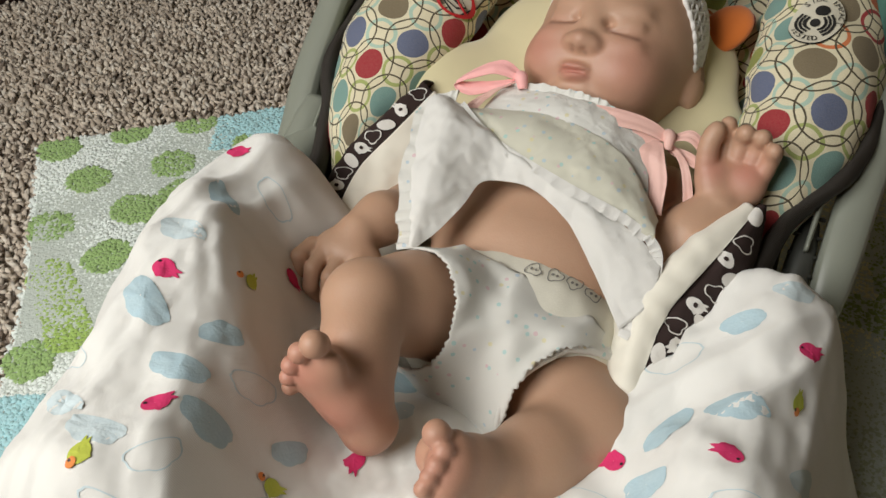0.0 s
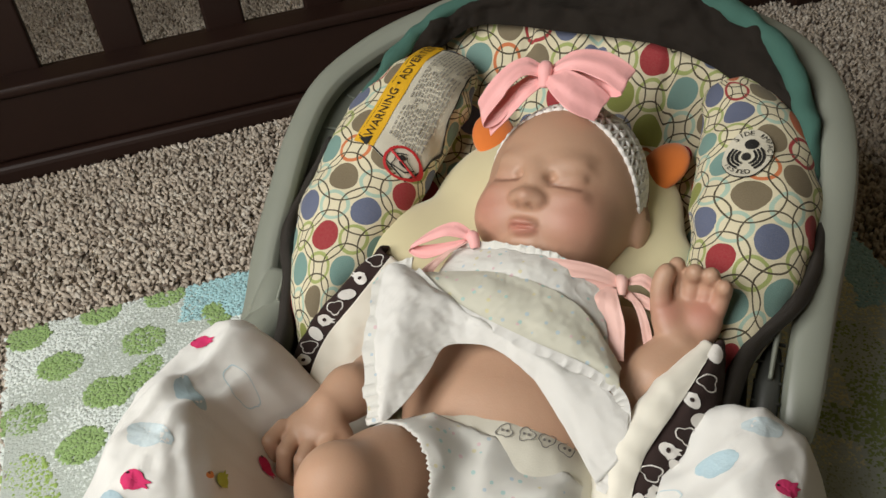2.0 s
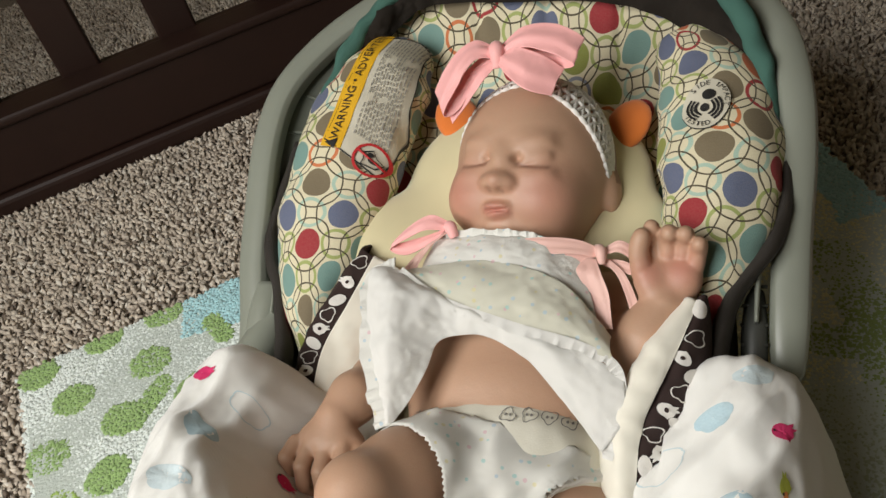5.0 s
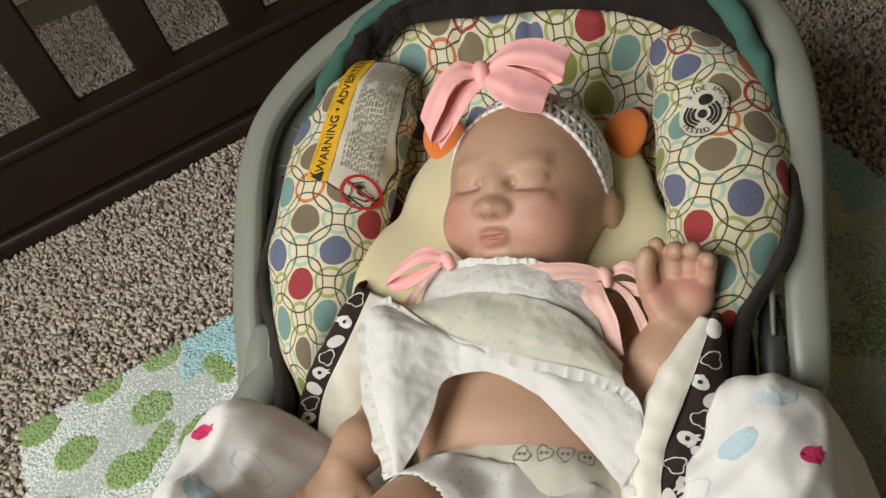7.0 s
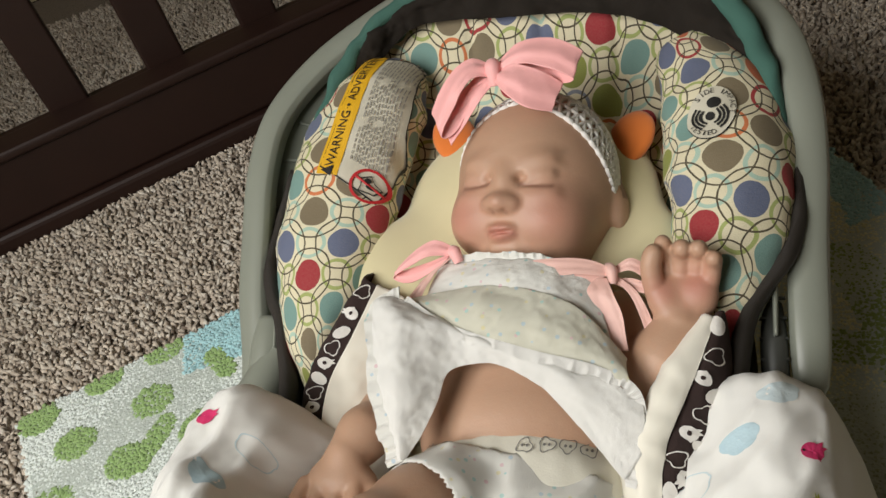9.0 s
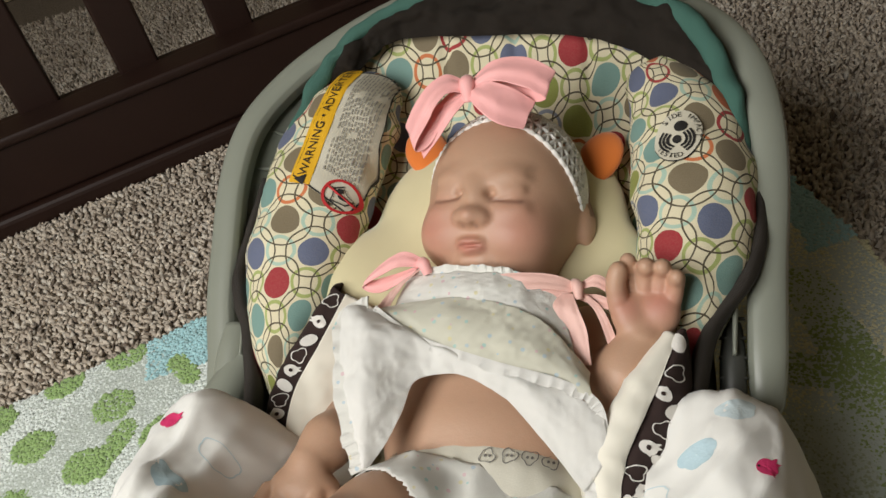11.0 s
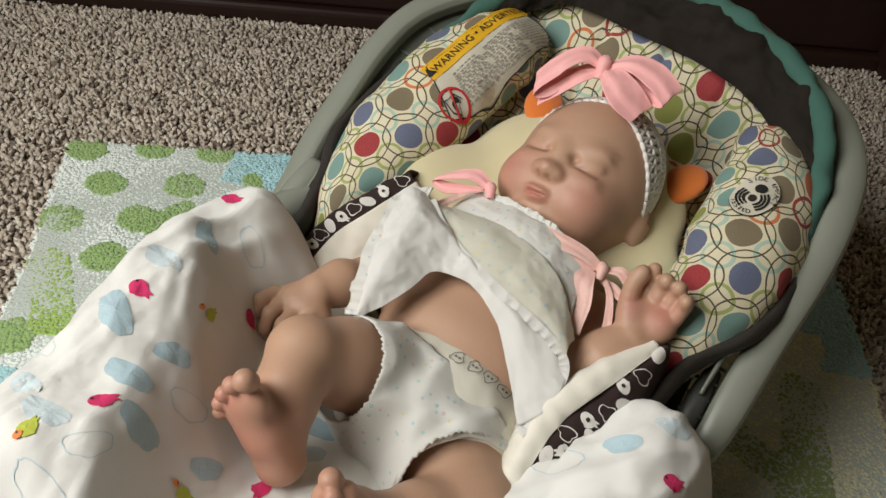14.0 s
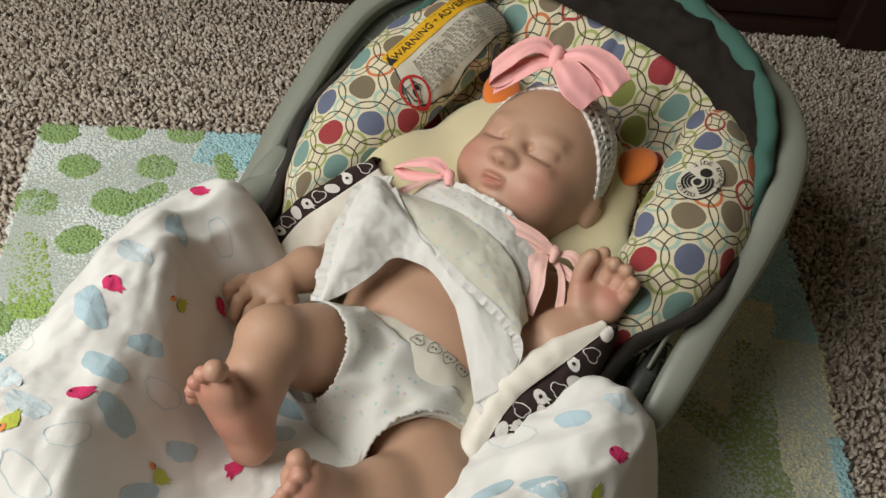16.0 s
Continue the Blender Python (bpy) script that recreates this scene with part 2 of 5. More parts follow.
def tube(name, points, wide, high, mat, n=48, sides=16, up=(0, -0.42, 0.9), caps=True, power=1.0, wrinkle=0.0):
    """A tube of oval section along a curve; wide and high are half sizes, spread along it."""
    c = spline(points, n)
    wide, high = (np.interp(np.linspace(0, 1, n), np.linspace(0, 1, len(np.atleast_1d(s))), np.atleast_1d(s)) for s in (wide, high))
    tan = np.gradient(c, axis=0)
    tan /= np.linalg.norm(tan, axis=1)[:, None]
    side = np.cross(tan, np.array(up, float))
    side /= np.linalg.norm(side, axis=1)[:, None]
    top = np.cross(side, tan)
    verts = []
    for i in range(n):
        for a in np.linspace(0, 2 * math.pi, sides, endpoint=False):
            ca, sa = math.cos(a), math.sin(a)
            ca, sa = math.copysign(abs(ca) ** power, ca), math.copysign(abs(sa) ** power, sa)
            v = c[i] + side[i] * wide[i] * ca + top[i] * high[i] * sa
            if wrinkle:
                v = v + top[i] * wrinkle * noise.noise(Vector(v * 40)) + side[i] * wrinkle * noise.noise(Vector(v * 55 + 7))
            verts.append(v)
    faces = grid_faces(n, sides, True)
    if caps:
        faces += [tuple(range(sides)), tuple(range((n - 1) * sides, n * sides))[::-1]]
    return mesh_of(name, verts, faces, mat)


def wrapped(me, flat, anchor, turn):
    """Keep the cloth's own flat coordinates on a mesh, turned, with a disc of the print at the anchor."""
    flat = np.asarray(flat, float)
    co = np.array([v.co[:] for v in me.vertices])
    d = np.hypot(co[:, 0] - anchor[0], co[:, 1] - anchor[1])
    near = np.argwhere(d < d.min() + 0.004).ravel()
    flat = flat - flat[near[np.argmax(co[near, 2])]]
    c, s = math.cos(radians(turn)), math.sin(radians(turn))
    out = np.zeros((len(flat), 3))
    out[:, 0] = c * flat[:, 0] + s * flat[:, 1] + 0.01675
    out[:, 1] = c * flat[:, 1] - s * flat[:, 0] + 0.01675
    me.attributes.new("wrap", "FLOAT_VECTOR", "POINT").data.foreach_set("vector", out.ravel())
    return me


def round_tube(points, sides, n, radius):
    """Flat coordinates of a tube's cloth: round it from its top, and along it."""
    c = spline(points, n)
    run = np.concatenate([[0], np.cumsum(np.linalg.norm(np.diff(c, axis=0), axis=1))])
    a = np.linspace(0, 2 * math.pi, sides, endpoint=False)
    a = np.where(a > 1.5 * math.pi, a - 2 * math.pi, a)
    return [((math.pi / 2 - q) * radius, r) for r in run for q in a]


def surface(rows, nu, nv):
    """A smooth grid through rows of control points."""
    a = np.array([spline(r, nv) for r in rows])
    return np.array([spline(a[:, j], nu) for j in range(nv)]).transpose(1, 0, 2)


def cloth(name, rows, mat, nu=40, nv=40, thick=0.0012, wrinkle=0.002, scale=45.0, seed=0.0, fine=0.0006):
    """A sheet of cloth through rows of control points, with folds and a thickness of its own."""
    g = surface(rows, nu, nv)
    du, dv = np.gradient(g, axis=0), np.gradient(g, axis=1)
    nor = np.cross(du, dv)
    nor /= np.linalg.norm(nor, axis=2)[..., None] + 1e-12
    out = g.copy()
    for i in range(nu):
        for j in range(nv):
            p = Vector(g[i, j]) * scale + Vector((seed, seed * 1.7, 0))
            d = wrinkle * noise.noise(p) + wrinkle * 0.5 * noise.noise(p * 2.3) + fine * noise.noise(p * 6)
            out[i, j] += nor[i, j] * d
    low = out - nor * thick
    k = nu * nv
    verts = np.concatenate([out.reshape(-1, 3), low.reshape(-1, 3)])
    faces = grid_faces(nu, nv)
    faces += [tuple(v + k for v in f[::-1]) for f in faces]
    rim = [i * nv for i in range(nu)] + [(nu - 1) * nv + j for j in range(1, nv)] + [i * nv + nv - 1 for i in range(nu - 2, -1, -1)] + list(range(nv - 2, 0, -1))
    faces += [(a, a + k, b + k, b) for a, b in zip(rim, rim[1:] + rim[:1])]
    return mesh_of(name, verts, faces, mat)


def tufts(name, xy, z0, height, lean, width, colours, mat, rng):
    """Many curled tufts of yarn as one mesh: three-sided, bent, tapering."""
    k = len(xy)
    ang = rng.uniform(0, 2 * math.pi, k)
    h = height * rng.uniform(0.65, 1.15, k)
    way = np.stack([np.cos(ang), np.sin(ang)], 1) * (lean * rng.uniform(0.2, 1.0, k))[:, None]
    z0 = np.broadcast_to(np.asarray(z0, float), (k,))
    verts = np.zeros((k, 7, 3))
    turn = rng.uniform(0, 2 * math.pi, k)
    for s in range(3):
        a = turn + s * 2.0944
        off = np.stack([np.cos(a), np.sin(a)], 1) * width
        verts[:, s, :2], verts[:, s, 2] = xy + off, z0
        b = a + 0.9
        off = np.stack([np.cos(b), np.sin(b)], 1) * width * 1.05
        verts[:, 3 + s, :2], verts[:, 3 + s, 2] = xy + off + way * 0.35, z0 + h * 0.62
    verts[:, 6, :2], verts[:, 6, 2] = xy + way, z0 + h
    quads = np.array([(0, 1, 4, 3), (1, 2, 5, 4), (2, 0, 3, 5)])
    tris = np.array([(3, 4, 6), (4, 5, 6), (5, 3, 6)])
    base = (np.arange(k) * 7)[:, None, None]
    loops = np.concatenate([(quads + base).reshape(k, -1), (tris + base).reshape(k, -1)], 1).ravel()
    me = bpy.data.meshes.new(name)
    me.vertices.add(k * 7)
    me.vertices.foreach_set("co", verts.ravel())
    me.loops.add(len(loops))
    me.loops.foreach_set("vertex_index", loops.astype(np.int32))
    me.polygons.add(k * 6)
    sizes = np.tile([4, 4, 4, 3, 3, 3], k)
    me.polygons.foreach_set("loop_start", np.concatenate([[0], np.cumsum(sizes)[:-1]]).astype(np.int32))
    me.polygons.foreach_set("use_smooth", np.ones(k * 6, bool))
    me.update(calc_edges=True)
    at = me.attributes.new("tint", "FLOAT_COLOR", "POINT")
    rgba = np.ones((k, 7, 4))
    rgba[..., :3] = colours[:, None, :]
    at.data.foreach_set("color", rgba.ravel())
    me.materials.append(mat)
    return me


UP = Vector((0, -0.41, 0.912))     # out of the reclined plane
ALONG = Vector((0, 0.912, 0.41))   # to the head end


def net(me):
    """A tree of a mesh's faces, to lay prints on it."""
    return BVHTree.FromPolygons([v.co[:] for v in me.vertices], [p.vertices[:] for p in me.polygons])


def lay(tree, x, y, lift, down=False):
    """The place on a surface under a point of the reclined plane (or straight below, for down), lifted a little."""
    way = Vector((0, 0, 1)) if down else UP
    start = Vector((x, y, 0)) + Vector((0, 0, 0.6)) if down else Vector(rec(x, y, 0)) + UP * 0.2
    hit, nor, _, _ = tree.ray_cast(start, -way)
    if hit is None:
        return None
    if nor.dot(way) < 0:
        nor = -nor
    return hit + nor * lift


def rec(x, y, h):
    """A place over the reclined plane of the seat."""
    return (x, y, 0.17 + 0.45 * y + h)


def printed(name, outline, at, turn, tree, mat, parent, lift=0.0003, hole=0.0, down=False, label="", fine=0):
    """A flat print laid on a surface: an outline round a centre, filled or (hole) as a line."""
    c, s = math.cos(radians(turn)), math.sin(radians(turn))
    if fine:
        outline = [(a[0] + (b[0] - a[0]) * q / fine, a[1] + (b[1] - a[1]) * q / fine) for a, b in zip(outline, outline[1:] + outline[:1]) for q in range(fine)]
    k = len(outline)
    scales = [1.0, (1 + hole) / 2, hole] if hole else [1.0, 0.75, 0.5, 0.25, 0.02]
    if fine and not hole:
        scales = list(np.linspace(1, 0.02, 16))
    if down:
        # the cloth's own slope at the print's middle
        mid = lay(tree, at[0], at[1], 0.0, True)
        around = [lay(tree, at[0] + a, at[1] + b, 0.0, True) for a, b in ((0.009, 0), (-0.009, 0), (0, 0.009), (0, -0.009))]
        if mid is None or None in around:
            return None
        e1 = (around[0] - around[1]).normalized()
        nor = e1.cross(around[2] - around[3]).normalized()
        e2 = nor.cross(e1)
    v, f = [], []
    squeeze = 1.0 if down else 0.912
    for q in scales:
        for u, w in outline:
            u, w = u * q, w * q
            if down:
                hit, face, _, _ = tree.ray_cast(mid + e1 * (c * u - s * w) + e2 * (s * u + c * w) + nor * 0.03, -nor)
                p = None if hit is None else hit + (face if face.dot(nor) > 0 else -face) * lift
            else:
                for pull in (1.0, 0.96, 0.92, 0.87, 0.82, 0.76, 0.7):
                    a, b = u * pull, w * pull
                    p = lay(tree, at[0] + c * a - s * b, at[1] + (s * a + c * b) * squeeze, lift)
                    if p is not None:
                        break
            if p is None:
                return None
            v.append(p)
    for a in range(len(scales) - 1):
        for i in range(k):
            j = (i + 1) % k
            f.append((a * k + i, a * k + j, (a + 1) * k + j, (a + 1) * k + i))
    return part(name, mesh_of(name, v, f, mat), parent, label)


def oval(a, b, n=20):
    return [(a * math.cos(2 * math.pi * i / n), b * math.sin(2 * math.pi * i / n)) for i in range(n)]


def blob(w, h, seed=0):
    """A round shape with soft bumps."""
    out = []
    for i in range(32):
        a = 2 * math.pi * i / 32
        r = 1.0 + 0.16 * math.sin(3 * a + seed) + 0.07 * math.sin(5 * a + 2 * seed)
        out.append((w * r * math.cos(a), h * r * math.sin(a)))
    return out


def cloud(w, h, seed=0):
    """A half-round cloud: a gently bowed upper side with rounded ends, scallops below."""
    out = []
    for i in range(56):
        a = 2 * math.pi * i / 56
        c, t = math.cos(a), math.sin(a)
        if t < 0:
            r = 0.93 + 0.10 * abs(math.sin(3.5 * a + 0.3 * seed))
            out.append((w * r * c, h * (1.25 * r * t + 0.35)))
        else:
            out.append((w * 0.95 * c, h * (0.35 + 0.42 * t ** 0.8)))
    return out


def bird(w):
    """A small rounded bird or whale with a tail turned up and a fin."""
    out = []
    for i in range(60):
        a = 2 * math.pi * i / 60
        r = 0.74 + 0.5 * math.exp(-(((a - 0.62) / 0.13) ** 2)) + 0.42 * math.exp(-(((a - 0.22) / 0.13) ** 2)) + 0.16 * math.exp(-(((a - 4.9) / 0.16) ** 2))
        out.append((w * r * math.cos(a), w * 0.8 * r * math.sin(a)))
    return out


def lettering(name, text, size, at, turn, tree, mat, parent, lift=0.0012):
    """Raised letters of a label, laid on its surface."""
    cu = bpy.data.curves.new(name, "FONT")
    cu.body, cu.size, cu.align_x, cu.align_y, cu.resolution_u = text, size, "CENTER", "CENTER", 3
    tmp = bpy.data.objects.new(name, cu)
    scene.collection.objects.link(tmp)
    me = bpy.data.meshes.new_from_object(tmp.evaluated_get(bpy.context.evaluated_depsgraph_get()))
    bpy.data.objects.remove(tmp)
    c, s = math.cos(radians(turn)), math.sin(radians(turn))
    for v in me.vertices:
        u, w = v.co.x, v.co.y
        p = lay(tree, at[0] + c * u - s * w, at[1] + (s * u + c * w) * 0.912, lift)
        if p is not None:
            v.co = p
    me.materials.clear()
    me.materials.append(mat)
    return part(name, me, parent)


def ribbon(name, points, half, side, mat, n=40, bulge=0.0, thick=0.0005, wrinkle=0.001, nv=20, seed=0.0):
    """A ribbon of satin along a curve; side is the way across it, one for all or one a point."""
    half = np.interp(np.linspace(0, 1, len(points)), np.linspace(0, 1, len(np.atleast_1d(half))), np.atleast_1d(half))
    side = np.broadcast_to(np.array(side, float), (len(points), 3))
    rows = []
    for p, w, s in zip(np.array(points, float), half, side):
        s = s / np.linalg.norm(s)
        k = len(rows)
        fold = np.array(UP) * min(0.0016, w * 0.035) * (1 if 0 < k < len(points) - 1 else 0.3)
        rows.append([p - s * w, p - s * w * 0.55 + fold, p - s * w * 0.1 + np.array(UP) * bulge - fold * 0.6, p + s * w * 0.45 + fold * 0.8, p + s * w * 0.8 - fold * 0.5, p + s * w])
    return cloth(name, rows, mat, n, nv, thick, wrinkle, 60.0, seed, 0.0002)

# ---------------------------------------------------------------- room
CRIB_AT = Matrix.Translation((-0.5, 1.025, 0)) @ TURN      # foot of the crib's front rail, x along it
X0, X1, Y0, Y1, HIGH = -0.92, 2.3, -2.6, 2.0, 2.4


def room_box(name, lo, hi, mat, label, category):
    return thing(name, label, category, TURN.copy(), kind="structure", data=box(name, lo, hi, mat, 0))


room_box("floor", (X0, Y0, -0.1), (X1, Y1, -0.002), M["backing"], "taupe carpet floor under the rug and the crib", "floor")
# ceiling and walls stay out of view, added to enclose and bounce light
room_box("ceiling", (X0, Y0, HIGH), (X1, Y1, HIGH + 0.1), M["ceiling"], "unseen warm white ceiling, added to bounce light", "ceiling")
room_box("wall_north", (X0, Y1, 0), (X1, Y1 + 0.12, HIGH), M["wall"], "unseen beige wall behind the crib, added to bounce light", "wall")
room_box("wall_south", (X0, Y0 - 0.12, 0), (X1, Y0, HIGH), M["wall"], "unseen beige wall, added to bounce light", "wall")
room_box("wall_east", (X1, Y0, 0), (X1 + 0.12, Y1, HIGH), M["wall"], "unseen beige wall, added to bounce light", "wall")


def west_wall():
    """An unseen wall, added to hold the one window opening."""
    me = []
    a, b, c, d = -0.50, 0.50, 0.66, 1.66
    for lo, hi in (((X0 - 0.12, Y0, 0), (X0, a, HIGH)), ((X0 - 0.12, b, 0), (X0, Y1, HIGH)), ((X0 - 0.12, a, 0), (X0, b, c)), ((X0 - 0.12, a, d), (X0, b, HIGH))):
        bm = bmesh.new()
        bmesh.ops.create_cube(bm, size=1.0)
        for v in bm.verts:
            v.co = Vector([(p + q) / 2 + s * (q - p) for p, q, s in zip(lo, hi, v.co)])
        me.append(bm)
    out = bmesh.new()
    for bm in me:
        tmp = bpy.data.meshes.new("wall_piece")
        bm.to_mesh(tmp)
        bm.free()
        out.from_mesh(tmp)
        bpy.data.meshes.remove(tmp)
    thing("wall_west", "unseen beige wall, added round the window opening", "wall", TURN.copy(), kind="structure", data=bm_mesh("wall_west", out, M["wall"], False))


west_wall()

# rug outline, counter-clockwise from its near left corner
RUG = np.array([(-0.30, 0.16), (0.452, 0.22), (0.447, 0.60), (0.425, 0.83), (0.0, 0.808), (-0.424, 0.716), (-0.372, 0.52)])


def inside(xy, poly):
    x, y = xy[:, 0], xy[:, 1]
    hit = np.zeros(len(xy), bool)
    for (ax, ay), (bx, by) in zip(poly, np.roll(poly, -1, 0)):
        cross = ((ay > y) != (by > y)) & (x < (bx - ax) * (y - ay) / (by - ay + 1e-12) + ax)
        hit ^= cross
    return hit


def lattice(x0, x1, y0, y1, step, rng):
    x, y = np.meshgrid(np.arange(x0, x1, step), np.arange(y0, y1, step))
    xy = np.stack([x.ravel(), y.ravel()], 1)
    return xy + rng.uniform(-0.5, 0.5, xy.shape) * step


def carpet():
    rng = np.random.default_rng(3)
    xy = lattice(-0.95, 0.95, 0.08, 1.75, 0.0053, rng)
    xy = xy[~inside(xy, (RUG - RUG.mean(0)) * 0.985 + RUG.mean(0))]
    tones = np.array([(0.62, 0.53, 0.435), (0.50, 0.42, 0.335), (0.74, 0.65, 0.54), (0.22, 0.17, 0.13), (0.80, 0.73, 0.63)])
    col = tones[rng.choice(5, len(xy), p=[0.40, 0.18, 0.26, 0.05, 0.11])] * rng.uniform(0.85, 1.1, (len(xy), 1))
    thing("carpet", "taupe and cream speckled frieze carpet with curled tufts", "carpet", kind="stuff", data=tufts("carpet", xy, -0.002, 0.0095, 0.0075, 0.0031, col, M["carpet"], rng))


DOTS = [(-0.276, 0.679), (-0.356, 0.656), (-0.371, 0.591), (-0.301, 0.614), (-0.400, 0.706), (-0.332, 0.733), (-0.266, 0.748), (-0.307, 0.551), (-0.225, 0.625), (-0.335, 0.435), (-0.26, 0.50), (-0.235, 0.56)]


def rug():
    rng = np.random.default_rng(5)
    xy = lattice(-0.46, 0.48, 0.14, 0.86, 0.0025, rng)
    xy = xy[inside(xy + rng.normal(0, 0.0015, xy.shape), RUG)]
    x, y = xy.T
    wob = np.array([noise.noise(Vector((a * 26, b * 26, 0))) for a, b in xy])
    col = np.tile(np.array([0.80, 0.86, 0.82]), (len(xy), 1))
    green, blue, cream, moss = np.array([0.31, 0.46, 0.17]), np.array([0.42, 0.68, 0.72]), np.array([0.80, 0.78, 0.54]), np.array([0.32, 0.41, 0.15])
    right = x > 0.02
    col[right] = cream
    col[(y + 0.25 * x + 0.012 * wob > 0.745) & (x > -0.245)] = blue
    col[(x > -0.245) & (x < -0.10) & (y > 0.70)] = blue
    col[(x > 0.405 + 0.012 * wob) & (y > 0.60)] = blue
    col[(x > 0.437 + 0.006 * wob) & (y < 0.485)] = blue
    col[(y < 0.435 + 0.03 * wob) & (x > 0.2) & (x < 0.335)] = np.array([0.44, 0.49, 0.35])
    col[(y < 0.40) & (x < -0.30 + 0.02 * wob)] = blue
    for cx, cy in DOTS:
        r = np.hypot(x - cx, (y - cy) * 1.05)
        col[(r < 0.0215 + 0.0035 * wob) & (x < -0.11)] = green
    # long stalks and a leaf
    def stalk(ax, ay, bx, by, w, tone):
        d = np.array([bx - ax, by - ay])
        t = np.clip(((x - ax) * d[0] + (y - ay) * d[1]) / (d @ d), 0, 1)
        col[np.hypot(x - ax - t * d[0], y - ay - t * d[1]) < w + 0.003 * wob] = tone
    stalk(-0.262, 0.645, -0.285, 0.605, 0.010, green)
    stalk(-0.212, 0.712, -0.198, 0.688, 0.010, green)
    stalk(-0.352, 0.53, -0.312, 0.46, 0.019, np.array([0.36, 0.52, 0.13]))
    stalk(0.375, 0.565, 0.362, 0.42, 0.022, moss)
    stalk(0.362, 0.45, 0.29, 0.505, 0.018, moss)
    stalk(0.362, 0.42, 0.35, 0.26, 0.034, moss)
    col *= rng.uniform(0.98, 1.10, (len(xy), 1))
    rise = 0.004 + 0.002 * np.array([noise.noise(Vector((a * 9, b * 9, 3))) for a, b in xy])
    rise = rise + 0.001 * (np.abs(col[:, 1] / (col[:, 0] + 1e-6)) > 1.3)
    top = thing("rug", "pale blue shag rug with green dots and leaves", "rug")
    tagged(part("pile", tufts("rug_pile", xy, rise, 0.0036, 0.0030, 0.0029, col, M["rug"], rng), top), kind="stuff")
    k = len(RUG)
    v = [(*p, z) for z in (0.0, 0.0068) for p in (RUG - RUG.mean(0)) * 0.99 + RUG.mean(0)]
    f = [tuple(range(k))[::-1], tuple(range(k, 2 * k))] + [(i, (i + 1) % k, (i + 1) % k + k, i + k) for i in range(k)]
    part("rug_backing", mesh_of("rug_backing", v, f, plain("rug_backing", (0.62, 0.68, 0.62), (0.56, 0.62, 0.57), 40, 0.95, 0.6, 300, 0.003), False), top)


carpet()
rug()


def crib():
    top = thing("crib", "dark brown wooden crib with a slatted side on the carpet", "crib", CRIB_AT)
    w = M["dark_wood"]
    part("bottom_rail", box("bottom_rail", (-0.60, 0.012, 0.028), (1.16, 0.09, 0.118), w, 0.006), top)
    part("rail_moulding", box("rail_moulding", (-0.60, 0.0, 0.0), (1.16, 0.10, 0.028), w, 0.008), top)
    part("rail_cap", box("rail_cap", (-0.60, 0.006, 0.114), (1.16, 0.055, 0.128), w, 0.005), top)
    slat = box("slat", (-0.026, 0.056, 0.11), (0.026, 0.072, 0.80), w, 0.004)
    for k in range(13):
        ob = part("slat", slat, top)
        ob.location.x = -0.4975 + k * 0.1325
    part("top_rail", box("top_rail", (-0.60, 0.03, 0.79), (1.16, 0.09, 0.86), w, 0.01), top)
    part("post", box("post", (1.10, -0.03, 0.0), (1.18, 0.06, 0.90), w, 0.008), top)
    part("post", box("post", (-0.62, -0.004, 0.0), (-0.56, 0.095, 0.90), w, 0.008), top)
    plate = part("maker_plate", box("maker_plate", (0.925, 0.0035, 0.135), (1.0, 0.0055, 0.15), plain("pewter", (0.2, 0.19, 0.17), (0.25, 0.24, 0.22), 60, 0.4), 0.0006), top, "small pale maker's plate")
    return plate


crib()

# ---------------------------------------------------------------- car seat


def shell():
    n, rows = 64, []
    for s, drop, inset in ((1.0, 0.0, 0.0), (1.0, 0.012, 0.0), (0.985, 0.03, 0.004), (0.9, 0.09, 0.02), (0.72, 0.2, 0.05), (0.55, 0.4, 0.08)):
        loop = []
        for k in range(n):
            a = 2 * math.pi * k / n
            c, t = math.cos(a), math.sin(a)
            x = math.copysign(abs(c) ** 0.7, c) * 0.162
            y = 0.075 + math.copysign(abs(t) ** 0.8, t) * 0.285
            z = max(0.10, 0.17 + 0.45 * y - 0.105)
            x, y = x * s - 0.006, 0.075 + (y - 0.075) * s
            loop.append((x, y, max(0.012, z - drop * 0.9)))
        rows.append(loop)
    inner = [(x * 0.95, 0.075 + (y - 0.075) * 0.96, z - 0.004) for x, y, z in rows[0]]
    floor_ = [(x * 0.7, 0.075 + (y - 0.075) * 0.75, max(0.03, z - 0.11)) for x, y, z in rows[0]]
    rows = [floor_, inner] + rows
    v = [p for r in rows for p in r]
    f = grid_faces(len(rows), n, True)
    f += [tuple(range(n)), tuple(range((len(rows) - 1) * n, len(rows) * n))[::-1]]
    return mesh_of("shell", v, f, M["grey"])


def handle_line():
    """The carrying handle's U, swung back behind the head end."""
    flat = ((0.1755, 0.078), (0.180, 0.160), (0.185, 0.215), (0.184, 0.258), (0.172, 0.294), (0.145, 0.322), (0.10, 0.342), (0.05, 0.362), (-0.02, 0.369), (-0.09, 0.348), (-0.135, 0.326), (-0.168, 0.303), (-0.193, 0.273), (-0.201, 0.235), (-0.200, 0.19), (-0.1975, 0.15), (-0.190, 0.11), (-0.187, 0.078))
    out = []
    for x, y in flat:
        k = min(1, max(0, (y - 0.26) / 0.09))       # the bow dips behind the canopy
        y += 0.028 * k
        out.append((x * (1 + 0.04 * k), y, 0.0831 + 0.575 * y - 0.030 * k))
    return out


